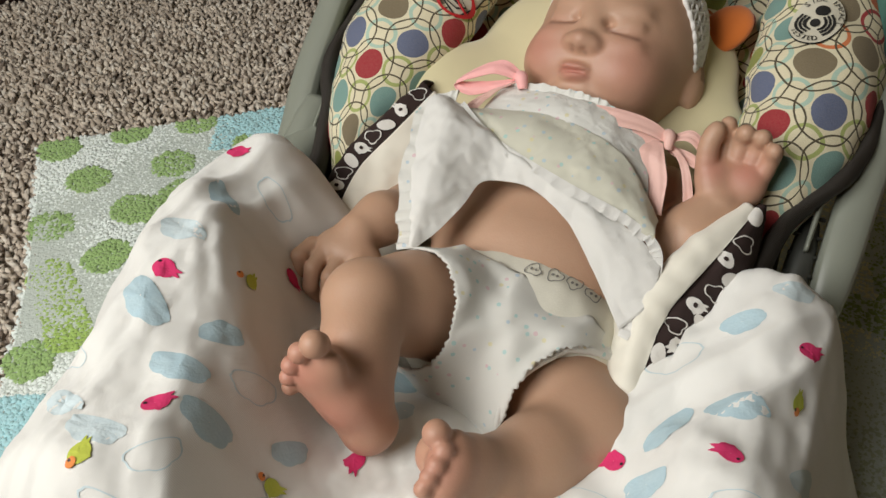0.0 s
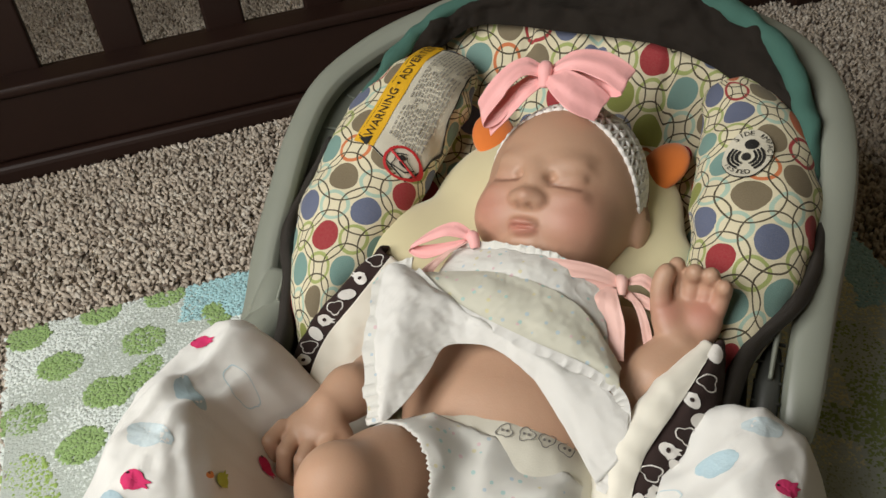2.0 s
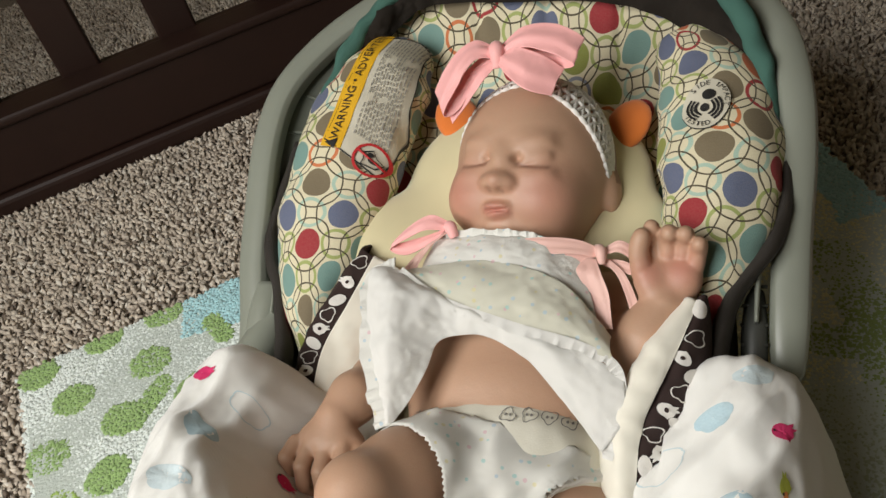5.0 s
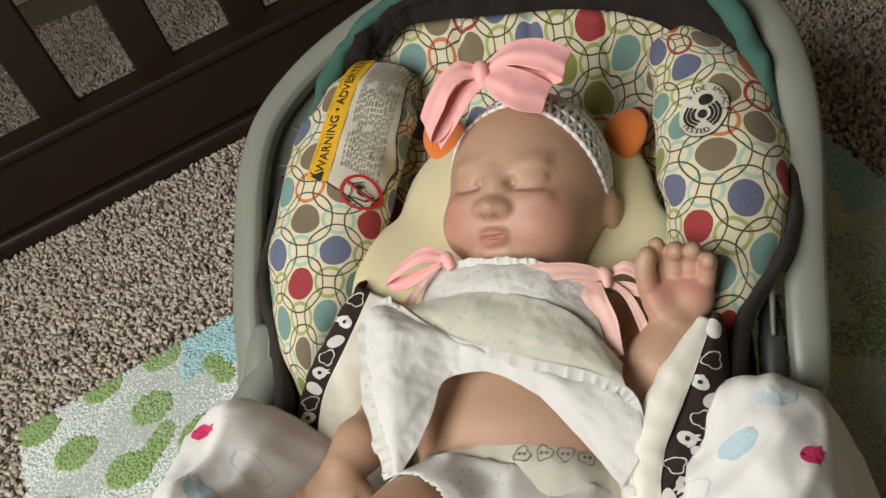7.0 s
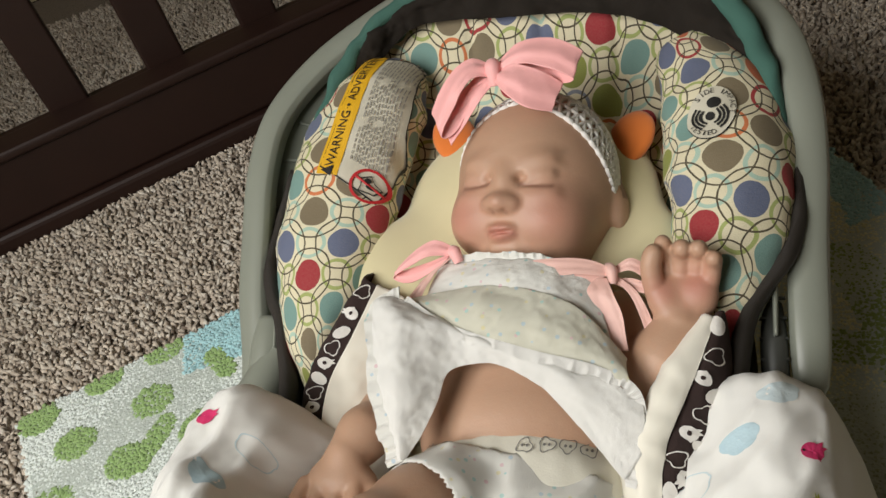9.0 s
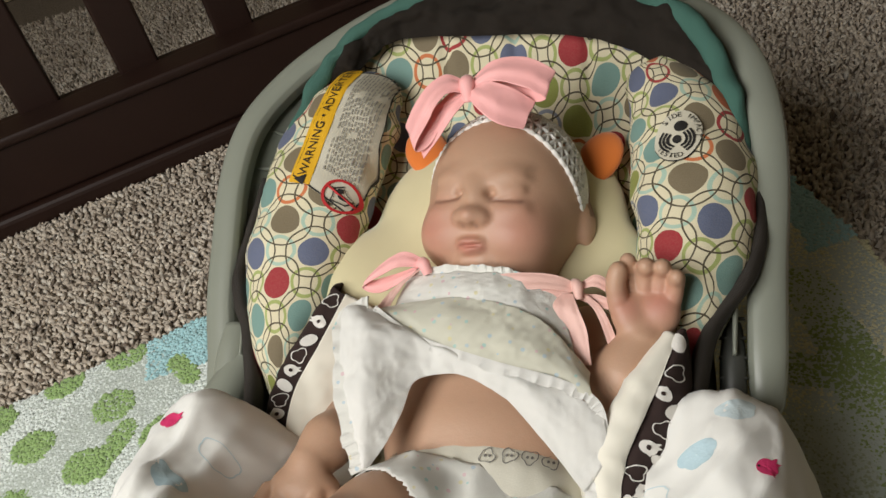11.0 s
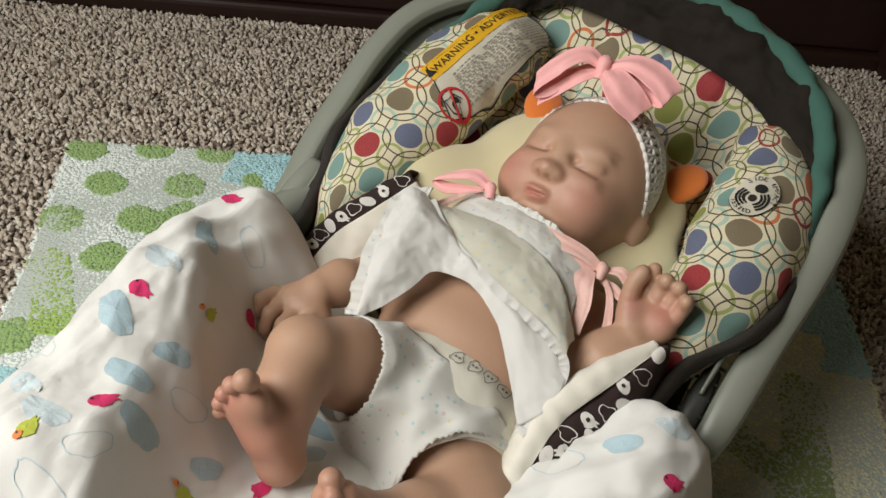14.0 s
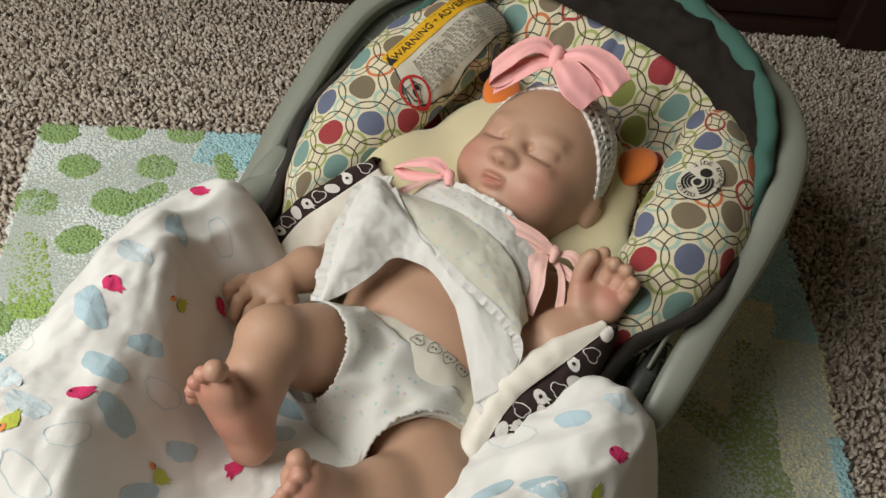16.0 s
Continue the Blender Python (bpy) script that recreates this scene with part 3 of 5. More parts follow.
def handle(seat):
    n, sides = 110, 12
    c = spline(handle_line(), n)
    tan = np.gradient(c, axis=0)
    tan /= np.linalg.norm(tan, axis=1)[:, None]
    up = np.array([0, -0.5, 0.87])
    out = np.cross(up, tan) * -1
    out /= np.linalg.norm(out, axis=1)[:, None]
    mid = np.array([-0.012, 0.2, 0.2])
    sign = np.where(((c - mid) * out).sum(1) > 0, 1.0, -1.0)
    out *= sign[:, None]
    # an open channel: an outer wall, a rounded upper rim, and a shallow inner web
    prof = np.array([(0.016, -0.032), (0.0215, -0.012), (0.0225, 0.006), (0.0205, 0.013), (0.015, 0.0165), (0.006, 0.018), (0.0, 0.0165), (-0.003, 0.012), (-0.003, 0.003), (0.003, -0.001), (0.003, -0.03)])
    heart = np.array((0.0095, -0.003))
    v = []
    for i in range(n):
        e = min(i, n - 1 - i) / 4
        small = 1.0 if e >= 1 else 0.35 + 0.65 * math.sqrt(1 - (1 - e) ** 2)
        v += [c[i] + out[i] * a + up * b for a, b in heart + (prof - heart) * small]
    k = len(prof)
    f = grid_faces(n, k, True) + [tuple(range(k)), tuple(range((n - 1) * k, n * k))[::-1]]
    ob = part("handle", mesh_of("handle", v, f, M["grey"]), seat, "grey plastic carrying handle swung back")
    b = ob.modifiers.new("soft", "BEVEL")
    b.width, b.segments, b.limit_method = 0.002, 2, "ANGLE"
    # the web between handle and shell, with its ribs
    web = [[c[i] + out[i] * a + up * b for i in range(26, n, 2)] for a, b in ((0.004, -0.002), (-0.012, -0.008), (-0.026, -0.022), (-0.036, -0.05))]
    v = [p for r in web for p in r]
    part("handle_web", mesh_of("handle_web", v, grid_faces(4, len(web[0])), M["grey_dark"]), ob, "dark grey-green ribbed inner web")
    for i in list(range(66, 104, 5)):
        bm = bmesh.new()
        bmesh.ops.create_cube(bm, size=1.0)
        m = Matrix((tan[i], out[i], up)).transposed().to_4x4()
        m.translation = Vector(c[i] - out[i] * 0.010 - up * 0.013)
        bmesh.ops.transform(bm, matrix=m @ Matrix.Diagonal((0.002, 0.026, 0.020, 1)), verts=bm.verts)
        part("rib", bm_mesh("rib", bm, M["grey_dark"], False), ob)
    for sx, foot_x in ((1, 0.178), (-1, -0.190)):
        foot = sx < 0 and tube("handle_foot", [(foot_x, 0.085 - 0.022, 0.12), (foot_x, 0.085 + 0.05, 0.158)], [0.008, 0.0135, 0.014, 0.0135, 0.012], [0.014, 0.023, 0.025, 0.024, 0.02], M["grey"], 14, 16, power=0.7)
        if foot:
            part("handle_foot", foot, ob)
        hub = part("hub", tube("hub", [(foot_x - sx * 0.0125, 0.072, 0.118), (foot_x - sx * 0.0125, 0.10, 0.138), (foot_x - sx * 0.0115, 0.135, 0.152)], [0.006, 0.0085, 0.0085, 0.006], [0.012, 0.018, 0.02, 0.016], M["hub"], 24, 20, power=0.6), ob, "dark grey ribbed pivot hub")
        for y in (0.082, 0.094, 0.106, 0.118, 0.13):
            part("hub_rib", tube("hub_rib", [(foot_x - sx * 0.021, y, 0.1545 + 0.45 * (y - 0.1)), (foot_x - sx * 0.004, y, 0.1545 + 0.45 * (y - 0.1))], 0.0011, 0.0022, M["hub"], 4, 8), hub)
        part("lever", tube("lever", [(foot_x - sx * 0.0115, 0.102, 0.165), (foot_x - sx * 0.010, 0.13, 0.178), (foot_x - sx * 0.0085, 0.160, 0.191)], [0.0014, 0.002, 0.0014], [0.004, 0.005, 0.004], M["grey"], 12, 10), ob)
    # an arm of the shell beside the foot end
    for sx, far in ((-1, 0.212),):
        arm = tube("shell_arm", [(sx * 0.178, 0.165, 0.168), (sx * 0.182, 0.12, 0.152), (sx * 0.192, 0.075, 0.142), (sx * far, 0.03, 0.135), (sx * far, -0.05, 0.12)], [0.010, 0.014, 0.018, 0.02, 0.018], [0.012, 0.017, 0.02, 0.02, 0.02], M["grey"], 20, 14)
        part("shell_arm", arm, seat)


def back_panel():
    v, flat, nu, nv = [], [], 60, 70
    for i in range(nu):
        y = 0.06 + 0.298 * i / (nu - 1)
        up = min(1, max(0, (y - 0.285) / 0.07))
        half = 0.128 - 0.014 * up * up
        for j in range(nv):
            u = -1 + 2 * j / (nv - 1)
            x = 0.008 - 0.010 * up + u * half
            h = -0.092 + 0.03 * abs(u) ** 4 * (1 - up)
            for seam in (-0.045, 0.012, 0.07):
                h -= 0.006 * math.exp(-(((x - seam) / 0.004) ** 2))
            h += 0.040 * max(0, (y - 0.235) / 0.115) ** 2
            h += 0.002 * noise.noise(Vector((x * 40, y * 30, 1)))
            v.append(rec(x, y, h))
            flat.append((x, y * 1.12))
    return wrapped(mesh_of("back_panel", v, grid_faces(nu, nv), M["fabric"]), flat, (-0.055, 0.306), 48)


LABEL = [(-0.030, -0.0485), (-0.012, -0.0605), (0.010, -0.076), (0.019, -0.060), (0.024, -0.04), (0.027, -0.02), (0.030, 0.005), (0.031, 0.03), (0.032, 0.05), (0.012, 0.052), (-0.010, 0.05), (-0.016, 0.02), (-0.022, -0.015)]


def car_seat():
    seat = thing("car_seat", "grey plastic infant car seat with circle-print padding on the rug", "car seat", SEAT)
    part("shell", shell(), seat, "grey plastic shell")
    handle(seat)
    part("back_panel", back_panel(), seat, "cream cushion printed with coloured circles")
    left = [rec(-0.141, 0.078, -0.062), rec(-0.147, 0.115, -0.056), rec(-0.143, 0.17, -0.052), rec(-0.131, 0.235, -0.05), rec(-0.115, 0.285, -0.054), rec(-0.098, 0.318, -0.064)]
    right = [rec(0.124, 0.085, -0.062), rec(0.132, 0.112, -0.052), rec(0.143, 0.155, -0.047), rec(0.145, 0.205, -0.047), rec(0.138, 0.255, -0.05), rec(0.118, 0.30, -0.052)]
    bol_l = part("bolster", tube("bolster", left, [0.008, 0.024, 0.043, 0.046, 0.042, 0.02], [0.012, 0.024, 0.031, 0.032, 0.03, 0.016], M["fabric"], 60, 30, wrinkle=0.003), seat, "padded side cushion printed with coloured circles")
    bol_r = part("bolster", tube("bolster", right, [0.010, 0.022, 0.036, 0.042, 0.038, 0.02], [0.012, 0.022, 0.031, 0.032, 0.03, 0.016], M["fabric"], 60, 30, wrinkle=0.003), seat, "padded side cushion printed with coloured circles")
    wrapped(bol_l.data, round_tube(left, 30, 60, 0.038), (-0.145, 0.175), 50)
    wrapped(bol_r.data, round_tube(right, 30, 60, 0.036), (0.139, 0.184), 30)
    # dark binding along the cushions' outer edge
    for pts in ([rec(0.186, 0.24, -0.05), rec(0.186, 0.19, -0.05), rec(0.178, 0.148, -0.042), rec(0.152, 0.110, -0.040), rec(0.143, 0.072, -0.040), rec(0.138, 0.0, -0.05)], [rec(-0.186, 0.24, -0.06), rec(-0.193, 0.19, -0.06), rec(-0.189, 0.15, -0.052), rec(-0.174, 0.115, -0.050), rec(-0.160, 0.06, -0.050), rec(-0.15, 0.0, -0.06)]):
        part("binding", tube("binding", pts, [0.004, 0.0055, 0.006, 0.006, 0.006, 0.006], [0.007, 0.009, 0.009, 0.010, 0.010, 0.010], M["piping"], 40, 12, wrinkle=0.002), seat, "dark brown cloth binding")
    # folded canopy round the head end
    inner = [rec(x, y, h) for x, y, h in ((-0.172, 0.225, -0.062), (-0.154, 0.276, -0.05), (-0.137, 0.300, -0.046), (-0.121, 0.310, -0.045), (-0.1035, 0.325, -0.043), (-0.088, 0.337, -0.042), (-0.052, 0.3385, -0.043), (-0.006, 0.3365, -0.045), (0.038, 0.333, -0.045), (0.0827, 0.3225, -0.045), (0.1206, 0.301, -0.045), (0.158, 0.275, -0.045), (0.1694, 0.251, -0.047), (0.174, 0.205, -0.055))]
    outer = [rec(x, y, h) for x, y, h in ((-0.174, 0.220, -0.062), (-0.161, 0.250, -0.04), (-0.152, 0.278, -0.034), (-0.138, 0.303, -0.03), (-0.121, 0.325, -0.03), (-0.099, 0.343, -0.03), (-0.035, 0.366, -0.028), (0.028, 0.372, -0.026), (0.069, 0.360, -0.026), (0.117, 0.341, -0.028), (0.152, 0.308, -0.03), (0.171, 0.268, -0.034), (0.177, 0.232, -0.042), (0.178, 0.195, -0.055))]
    inner, outer = spline(inner, 40), spline(outer, 40)
    bulk = np.sin(np.linspace(0, math.pi, 40)) ** 0.5
    sag = np.array([noise.noise(Vector((k * 0.23, 4.0, 0))) for k in range(40)])
    crest = 0.5 * (inner + outer) + np.outer(bulk * (0.007 + 0.014 * sag), UP)
    fold = 0.78 * inner + 0.22 * outer + np.outer(bulk * (0.004 - 0.006 * sag), UP)
    part("canopy", cloth("canopy", [inner, fold, crest, outer], M["brown"], 40, 240, 0.0015, 0.0048, 42.0, 3.0, 0.0008), seat, "folded-back dark brown canopy cloth")
    part("canopy_trim", tube("canopy_trim", outer[::3], [0.003, 0.005, 0.0065, 0.007, 0.0075, 0.008, 0.008, 0.007, 0.004], [0.004, 0.006, 0.007, 0.007, 0.007, 0.007, 0.007, 0.007, 0.004], M["teal"], 240, 16, wrinkle=0.0034), seat, "teal cloth edge of the canopy")
    # warning label sewn to one cushion
    tree = net(bol_l.data)
    lab = printed("warning_label", LABEL, (-0.112, 0.244), 0, tree, M["paper"], bol_l, 0.0016, label="white and yellow warning label", fine=5)
    printed("yellow_band", [(-0.0085, -0.056), (0.0085, -0.056), (0.0085, 0.0), (0.0085, 0.056), (-0.0085, 0.056), (-0.0085, 0.0)], (-0.1255, 0.244), -11, tree, M["yellow"], bol_l, 0.0022, fine=5)
    lettering("warning_lettering", "WARNING \u2022 ADVERTENC", 0.0098, (-0.1235, 0.2495), 79, tree, M["black"], bol_l, 0.0031)
    printed("warning_triangle", [(0.0045, -0.0042), (0.0, 0.0048), (-0.0045, -0.0042)], (-0.1355, 0.1965), 79, tree, M["black"], bol_l, 0.0031)
    printed("ban_ring", oval(0.0125, 0.0130, 28), (-0.1065, 0.1865), 0, tree, M["red"], bol_l, 0.0028, hole=0.84)
    printed("ban_bar", [(-0.0108, -0.0009), (0.0108, -0.0009), (0.0108, 0.0009), (-0.0108, 0.0009)], (-0.1065, 0.1865), -38, tree, M["red"], bol_l, 0.0034)
    printed("seat_drawing", [(-0.0075, -0.003), (0.002, -0.0075), (0.0075, -0.004), (0.004, 0.001), (0.003, 0.0075), (-0.004, 0.0065), (-0.005, 0.001)], (-0.1065, 0.1865), 10, tree, M["black"], bol_l, 0.0028, hole=0.86)
    printed("seat_drawing", oval(0.0022, 0.0022, 12), (-0.1070, 0.1895), 0, tree, M["black"], bol_l, 0.0028)
    printed("seat_drawing", oval(0.0032, 0.0014, 12), (-0.1055, 0.1850), -35, tree, M["black"], bol_l, 0.0028)
    rows = random.Random(4)
    for k in range(12):
        x = -0.1118 + 0.00215 * k
        y = 0.204 - 0.0009 * k
        while y < 0.286:
            w = rows.uniform(0.0012, 0.0034)
            if not (0.2285 < y < 0.231 or 0.2605 < y < 0.263):
                printed("small_print_word", [(-0.00036, -w), (0.00036, -w), (0.00036, w), (-0.00036, w)], (x + 0.19 * (y + w - 0.242), y + w * 0.912), -11, tree, M["small_print"], bol_l, 0.0026)
            y += 2 * w * 0.912 + 0.0011
    printed("label_edge", LABEL, (-0.112, 0.244), 0, tree, M["black"], bol_l, 0.0022, hole=0.98, fine=5)
    # round badge sewn to the other
    tree = net(bol_r.data)
    spot = (0.1365, 0.2115)
    printed("badge_edge", oval(0.0150, 0.0205, 30), spot, -16, tree, M["black"], bol_r, 0.0014)
    printed("badge", oval(0.0146, 0.0201, 30), spot, -16, tree, M["paper"], bol_r, 0.0021, label="white oval badge")
    printed("badge_head", oval(0.0042, 0.0042, 16), (spot[0] + 0.0018, spot[1] + 0.0062), 0, tree, M["black"], bol_r, 0.0028)
    printed("badge_body", oval(0.003, 0.0034, 14), (spot[0] - 0.0005, spot[1] - 0.003), 0, tree, M["black"], bol_r, 0.0028)
    for sx in (-1, 1):
        for r in (0.0058, 0.0083, 0.0107):
            for a in np.linspace(-0.85, 0.55, 5):
                q = sx * a + (math.pi if sx < 0 else 0)
                printed("badge_wave", [(-0.0008, -0.0022), (0.0008, -0.0022), (0.0008, 0.0022), (-0.0008, 0.0022)], (spot[0] - 0.0005 + r * math.cos(q), spot[1] - 0.003 + r * math.sin(q) * 0.9), math.degrees(q), tree, M["black"], bol_r, 0.0028)
    for text, r, a0, step, flip in (("SIDE IMPACT", 0.0163, 150, -14.5, 0), ("TESTED", 0.0167, 228, 13.5, 180)):
        for k, ch in enumerate(text):
            if ch == " ":
                continue
            a = radians(a0 + step * k)
            ux, uy = r * 0.75 * math.cos(a), r * math.sin(a)
            c, s = math.cos(radians(-16)), math.sin(radians(-16))
            lettering("badge_letter", ch, 0.0052, (spot[0] + c * ux - s * uy, spot[1] + (s * ux + c * uy) * 0.912), math.degrees(a) - 90 + flip - 16, tree, M["black"], bol_r, 0.0028)
    return seat


SEAT_OB = car_seat()

# ---------------------------------------------------------------- doll, one plain mesh


class Field:
    """A smooth union of simple bodies on a grid, and its skin."""

    def __init__(self, lo, hi, step):
        self.lo, self.step = np.array(lo, float), step
        self.n = np.ceil((np.array(hi) - self.lo) / step).astype(int) + 1
        self.d = np.full(self.n, 1.0, np.float32)

    def window(self, lo, hi):
        a = np.clip(((lo - self.lo) / self.step).astype(int), 0, self.n - 1)
        b = np.clip(((hi - self.lo) / self.step).astype(int) + 2, 1, self.n)
        ax = [self.lo[k] + self.step * np.arange(a[k], b[k]) for k in range(3)]
        g = np.stack(np.meshgrid(*ax, indexing="ij"), -1)
        return tuple(slice(a[k], b[k]) for k in range(3)), g

    def blend(self, where, d, k, carve=False):
        old = self.d[where]
        if carve:
            h = np.clip(0.5 - 0.5 * (old + d) / k, 0, 1)
            self.d[where] = old + (-d - old) * h + k * h * (1 - h)
            return
        h = np.clip(0.5 + 0.5 * (old - d) / k, 0, 1)
        self.d[where] = old + (d - old) * h - k * h * (1 - h)

    def limb(self, a, b, ra, rb, k=0.006):
        a, b = np.array(a, float), np.array(b, float)
        r = max(ra, rb) + 0.02
        w, g = self.window(np.minimum(a, b) - r, np.maximum(a, b) + r)
        ab = b - a
        t = np.clip(((g - a) @ ab) / (ab @ ab + 1e-12), 0, 1)
        self.blend(w, np.linalg.norm(g - a - t[..., None] * ab, axis=-1) - (ra + (rb - ra) * t), k)

    def chain(self, pts, radii, k=0.006):
        for a, b, ra, rb in zip(pts, pts[1:], radii, radii[1:]):
            self.limb(a, b, ra, rb, k)

    def egg(self, c, r, k=0.008, turn=(0, 0, 0), carve=False):
        c, r = np.array(c, float), np.array(r, float)
        big = r.max() + 0.02
        w, g = self.window(c - big, c + big)
        m = np.array(Euler([radians(v) for v in turn]).to_matrix())
        q = (g - c) @ m
        k0 = np.linalg.norm(q / r, axis=-1)
        k1 = np.linalg.norm(q / (r * r), axis=-1) + 1e-9
        self.blend(w, k0 * (k0 - 1) / k1, k, carve)

    def skin(self):
        """Surface nets."""
        d = self.d
        s = d < 0
        corners = [(i, j, k) for i in (0, 1) for j in (0, 1) for k in (0, 1)]
        cut = [slice(None, -1), slice(1, None)]
        cells = np.stack([s[cut[i], cut[j], cut[k]] for i, j, k in corners])
        mixed = cells.any(0) & ~cells.all(0)
        idx = np.argwhere(mixed)
        vals = np.stack([d[idx[:, 0] + i, idx[:, 1] + j, idx[:, 2] + k] for i, j, k in corners], 1)
        pos, cnt = np.zeros((len(idx), 3)), np.zeros(len(idx))
        for a in range(8):
            for b in range(a + 1, 8):
                if sum(x != y for x, y in zip(corners[a], corners[b])) != 1:
                    continue
                va, vb = vals[:, a], vals[:, b]
                hit = (va < 0) != (vb < 0)
                t = np.where(hit, va / (va - vb + 1e-12), 0)
                p = np.array(corners[a]) + t[:, None] * (np.array(corners[b]) - np.array(corners[a]))
                pos += np.where(hit[:, None], p, 0)
                cnt += hit
        verts = self.lo + self.step * (idx + pos / cnt[:, None])
        num = np.full(mixed.shape, -1, np.int64)
        num[tuple(idx.T)] = np.arange(len(idx))
        faces = []
        for ax in range(3):
            o1, o2 = [k for k in range(3) if k != ax]
            sl = [slice(1, -1)] * 3
            a, b = list(sl), list(sl)
            a[ax], b[ax] = slice(0, -1), slice(1, None)
            flip = s[tuple(a)] != s[tuple(b)]
            at = np.argwhere(flip)
            up = s[tuple(a)][flip]
            base = at + 1
            base[:, ax] -= 1
            q = []
            for u, w in ((0, 0), (1, 0), (1, 1), (0, 1)):
                c = base.copy()
                c[:, o1] -= u
                c[:, o2] -= w
                q.append(num[tuple(c.T)])
            q = np.stack(q, 1)
            turn = up if ax != 1 else ~up
            q[~turn] = q[~turn][:, ::-1]
            faces.append(q)
        return verts, np.concatenate(faces)


HEAD = np.array([0.0162, 0.195, 0.217])
NOD, FACING, ROLL = 38.0, -11.0, -5.0   # the head's recline and turn


def lie(p):
    """A place given in the head's own axes (x across, y to the crown, z out of the face)."""
    m = Matrix.Rotation(radians(NOD), 3, "X") @ Matrix.Rotation(radians(FACING), 3, "Y") @ Matrix.Rotation(radians(ROLL), 3, "Z")
    return HEAD + 0.96 * np.array(m @ Vector(p))


def doll():
    f = Field((-0.135, -0.20, 0.09), (0.165, 0.30, 0.315), 0.0013)
    face = (NOD, FACING, ROLL)
    # head
    f.egg(lie((0, 0.006, -0.006)), (0.0565, 0.064, 0.060), 0.01, face)
    f.egg(lie((0, -0.021, 0.008)), (0.0465, 0.041, 0.045), 0.014, face)
    for s in (-1, 1):
        f.egg(lie((s * 0.0255, -0.027, 0.028)), (0.0225, 0.021, 0.0235), 0.014, face)
        f.egg(lie((s * 0.058, -0.010, -0.012)), (0.007, 0.016, 0.011), 0.005, face)
        # brow, closed lid, hollow beside the nose's root, cheek fold, nostril wing
        f.egg(lie((s * 0.0190, 0.0115, 0.0460)), (0.0115, 0.0040, 0.0060), 0.010, face)
        f.egg(lie((s * 0.0215, 0.0010, 0.0465)), (0.0115, 0.0056, 0.0062), 0.004, face)
        f.egg(lie((s * 0.0112, -0.0010, 0.0600)), (0.0046, 0.0038, 0.0085), 0.004, face, True)
        f.egg(lie((s * 0.0215, -0.0052, 0.0600)), (0.0120, 0.0014, 0.0080), 0.0025, face, True)
        f.egg(lie((s * 0.0215, -0.0130, 0.0475)), (0.0135, 0.0045, 0.0062), 0.007, face)
        f.egg(lie((s * 0.0080, -0.0185, 0.0570)), (0.0058, 0.0052, 0.0060), 0.0035, face)
    f.egg(lie((0, -0.006, 0.052)), (0.0062, 0.014, 0.0080), 0.008, face)
    f.egg(lie((0, -0.0180, 0.0600)), (0.0076, 0.0062, 0.0080), 0.005, face)
    for s in (-1, 1):
        f.egg(lie((s * 0.0048, -0.0245, 0.0620)), (0.0020, 0.0016, 0.0030), 0.002, face, True)
        f.egg(lie((s * 0.0040, -0.0350, 0.0535)), (0.0062, 0.0028, 0.0058), 0.004, face, False)
    f.egg(lie((0, -0.0408, 0.0510)), (0.0080, 0.0034, 0.0062), 0.005, face)
    f.egg(lie((0, -0.0550, 0.0375)), (0.016, 0.0125, 0.015), 0.010, face)
    f.egg(lie((0, -0.0378, 0.0610)), (0.0105, 0.0009, 0.0070), 0.002, face, True)
    f.egg(lie((0, -0.0468, 0.0590)), (0.0080, 0.0020, 0.0050), 0.006, face, True)
    # trunk
    f.chain([rec(0.022, 0.155, -0.045), rec(0.018, 0.12, -0.045)], [0.028, 0.034], 0.012)
    f.egg(rec(0.014, 0.098, -0.048), (0.064, 0.046, 0.042), 0.015, (24, 0, 0))
    f.egg(rec(0.010, 0.042, -0.040), (0.066, 0.052, 0.043), 0.02, (24, 0, 0))
    f.egg(rec(0.012, -0.008, -0.036), (0.066, 0.045, 0.045), 0.02, (10, 0, 0))
    # arm with the open palm
    f.chain([rec(0.074, 0.112, -0.05), rec(0.088, 0.085, -0.05), rec(0.090, 0.054, -0.040)], [0.021, 0.0195, 0.02], 0.01)
    f.chain([rec(0.090, 0.054, -0.040), (0.101, 0.074, 0.178), (0.111, 0.0905, 0.191)], [0.02, 0.0185, 0.0145], 0.01)
    f.egg((0.1135, 0.1035, 0.2005), (0.0195, 0.0165, 0.0105), 0.006, (38, 6, -10))
    f.egg((0.1245, 0.1035, 0.2035), (0.0105, 0.013, 0.009), 0.005, (38, 0, -10))
    f.egg((0.1025, 0.1005, 0.2050), (0.0095, 0.0125, 0.0085), 0.005, (30, 0, 15))
    for base_, knuckle, tip, r in (((0.1055, 0.1145, 0.2100), (0.1040, 0.1215, 0.2205), (0.1045, 0.1225, 0.2296), 0.0056), ((0.1140, 0.1140, 0.2105), (0.1148, 0.1195, 0.2235), (0.1158, 0.1150, 0.2315), 0.0058), ((0.1230, 0.1130, 0.2105), (0.1246, 0.1185, 0.2230), (0.1254, 0.1145, 0.2310), 0.0057), ((0.1305, 0.1085, 0.2090), (0.1330, 0.1125, 0.2200), (0.1336, 0.1092, 0.2275), 0.0052), ((0.0985, 0.1035, 0.2090), (0.0968, 0.1100, 0.2210), (0.0990, 0.1150, 0.2290), 0.0062)):
        f.chain(spline([base_, knuckle, tip], 6), [r * q for q in (1.12, 1.05, 1.0, 0.97, 0.95, 0.88)], 0.0014)
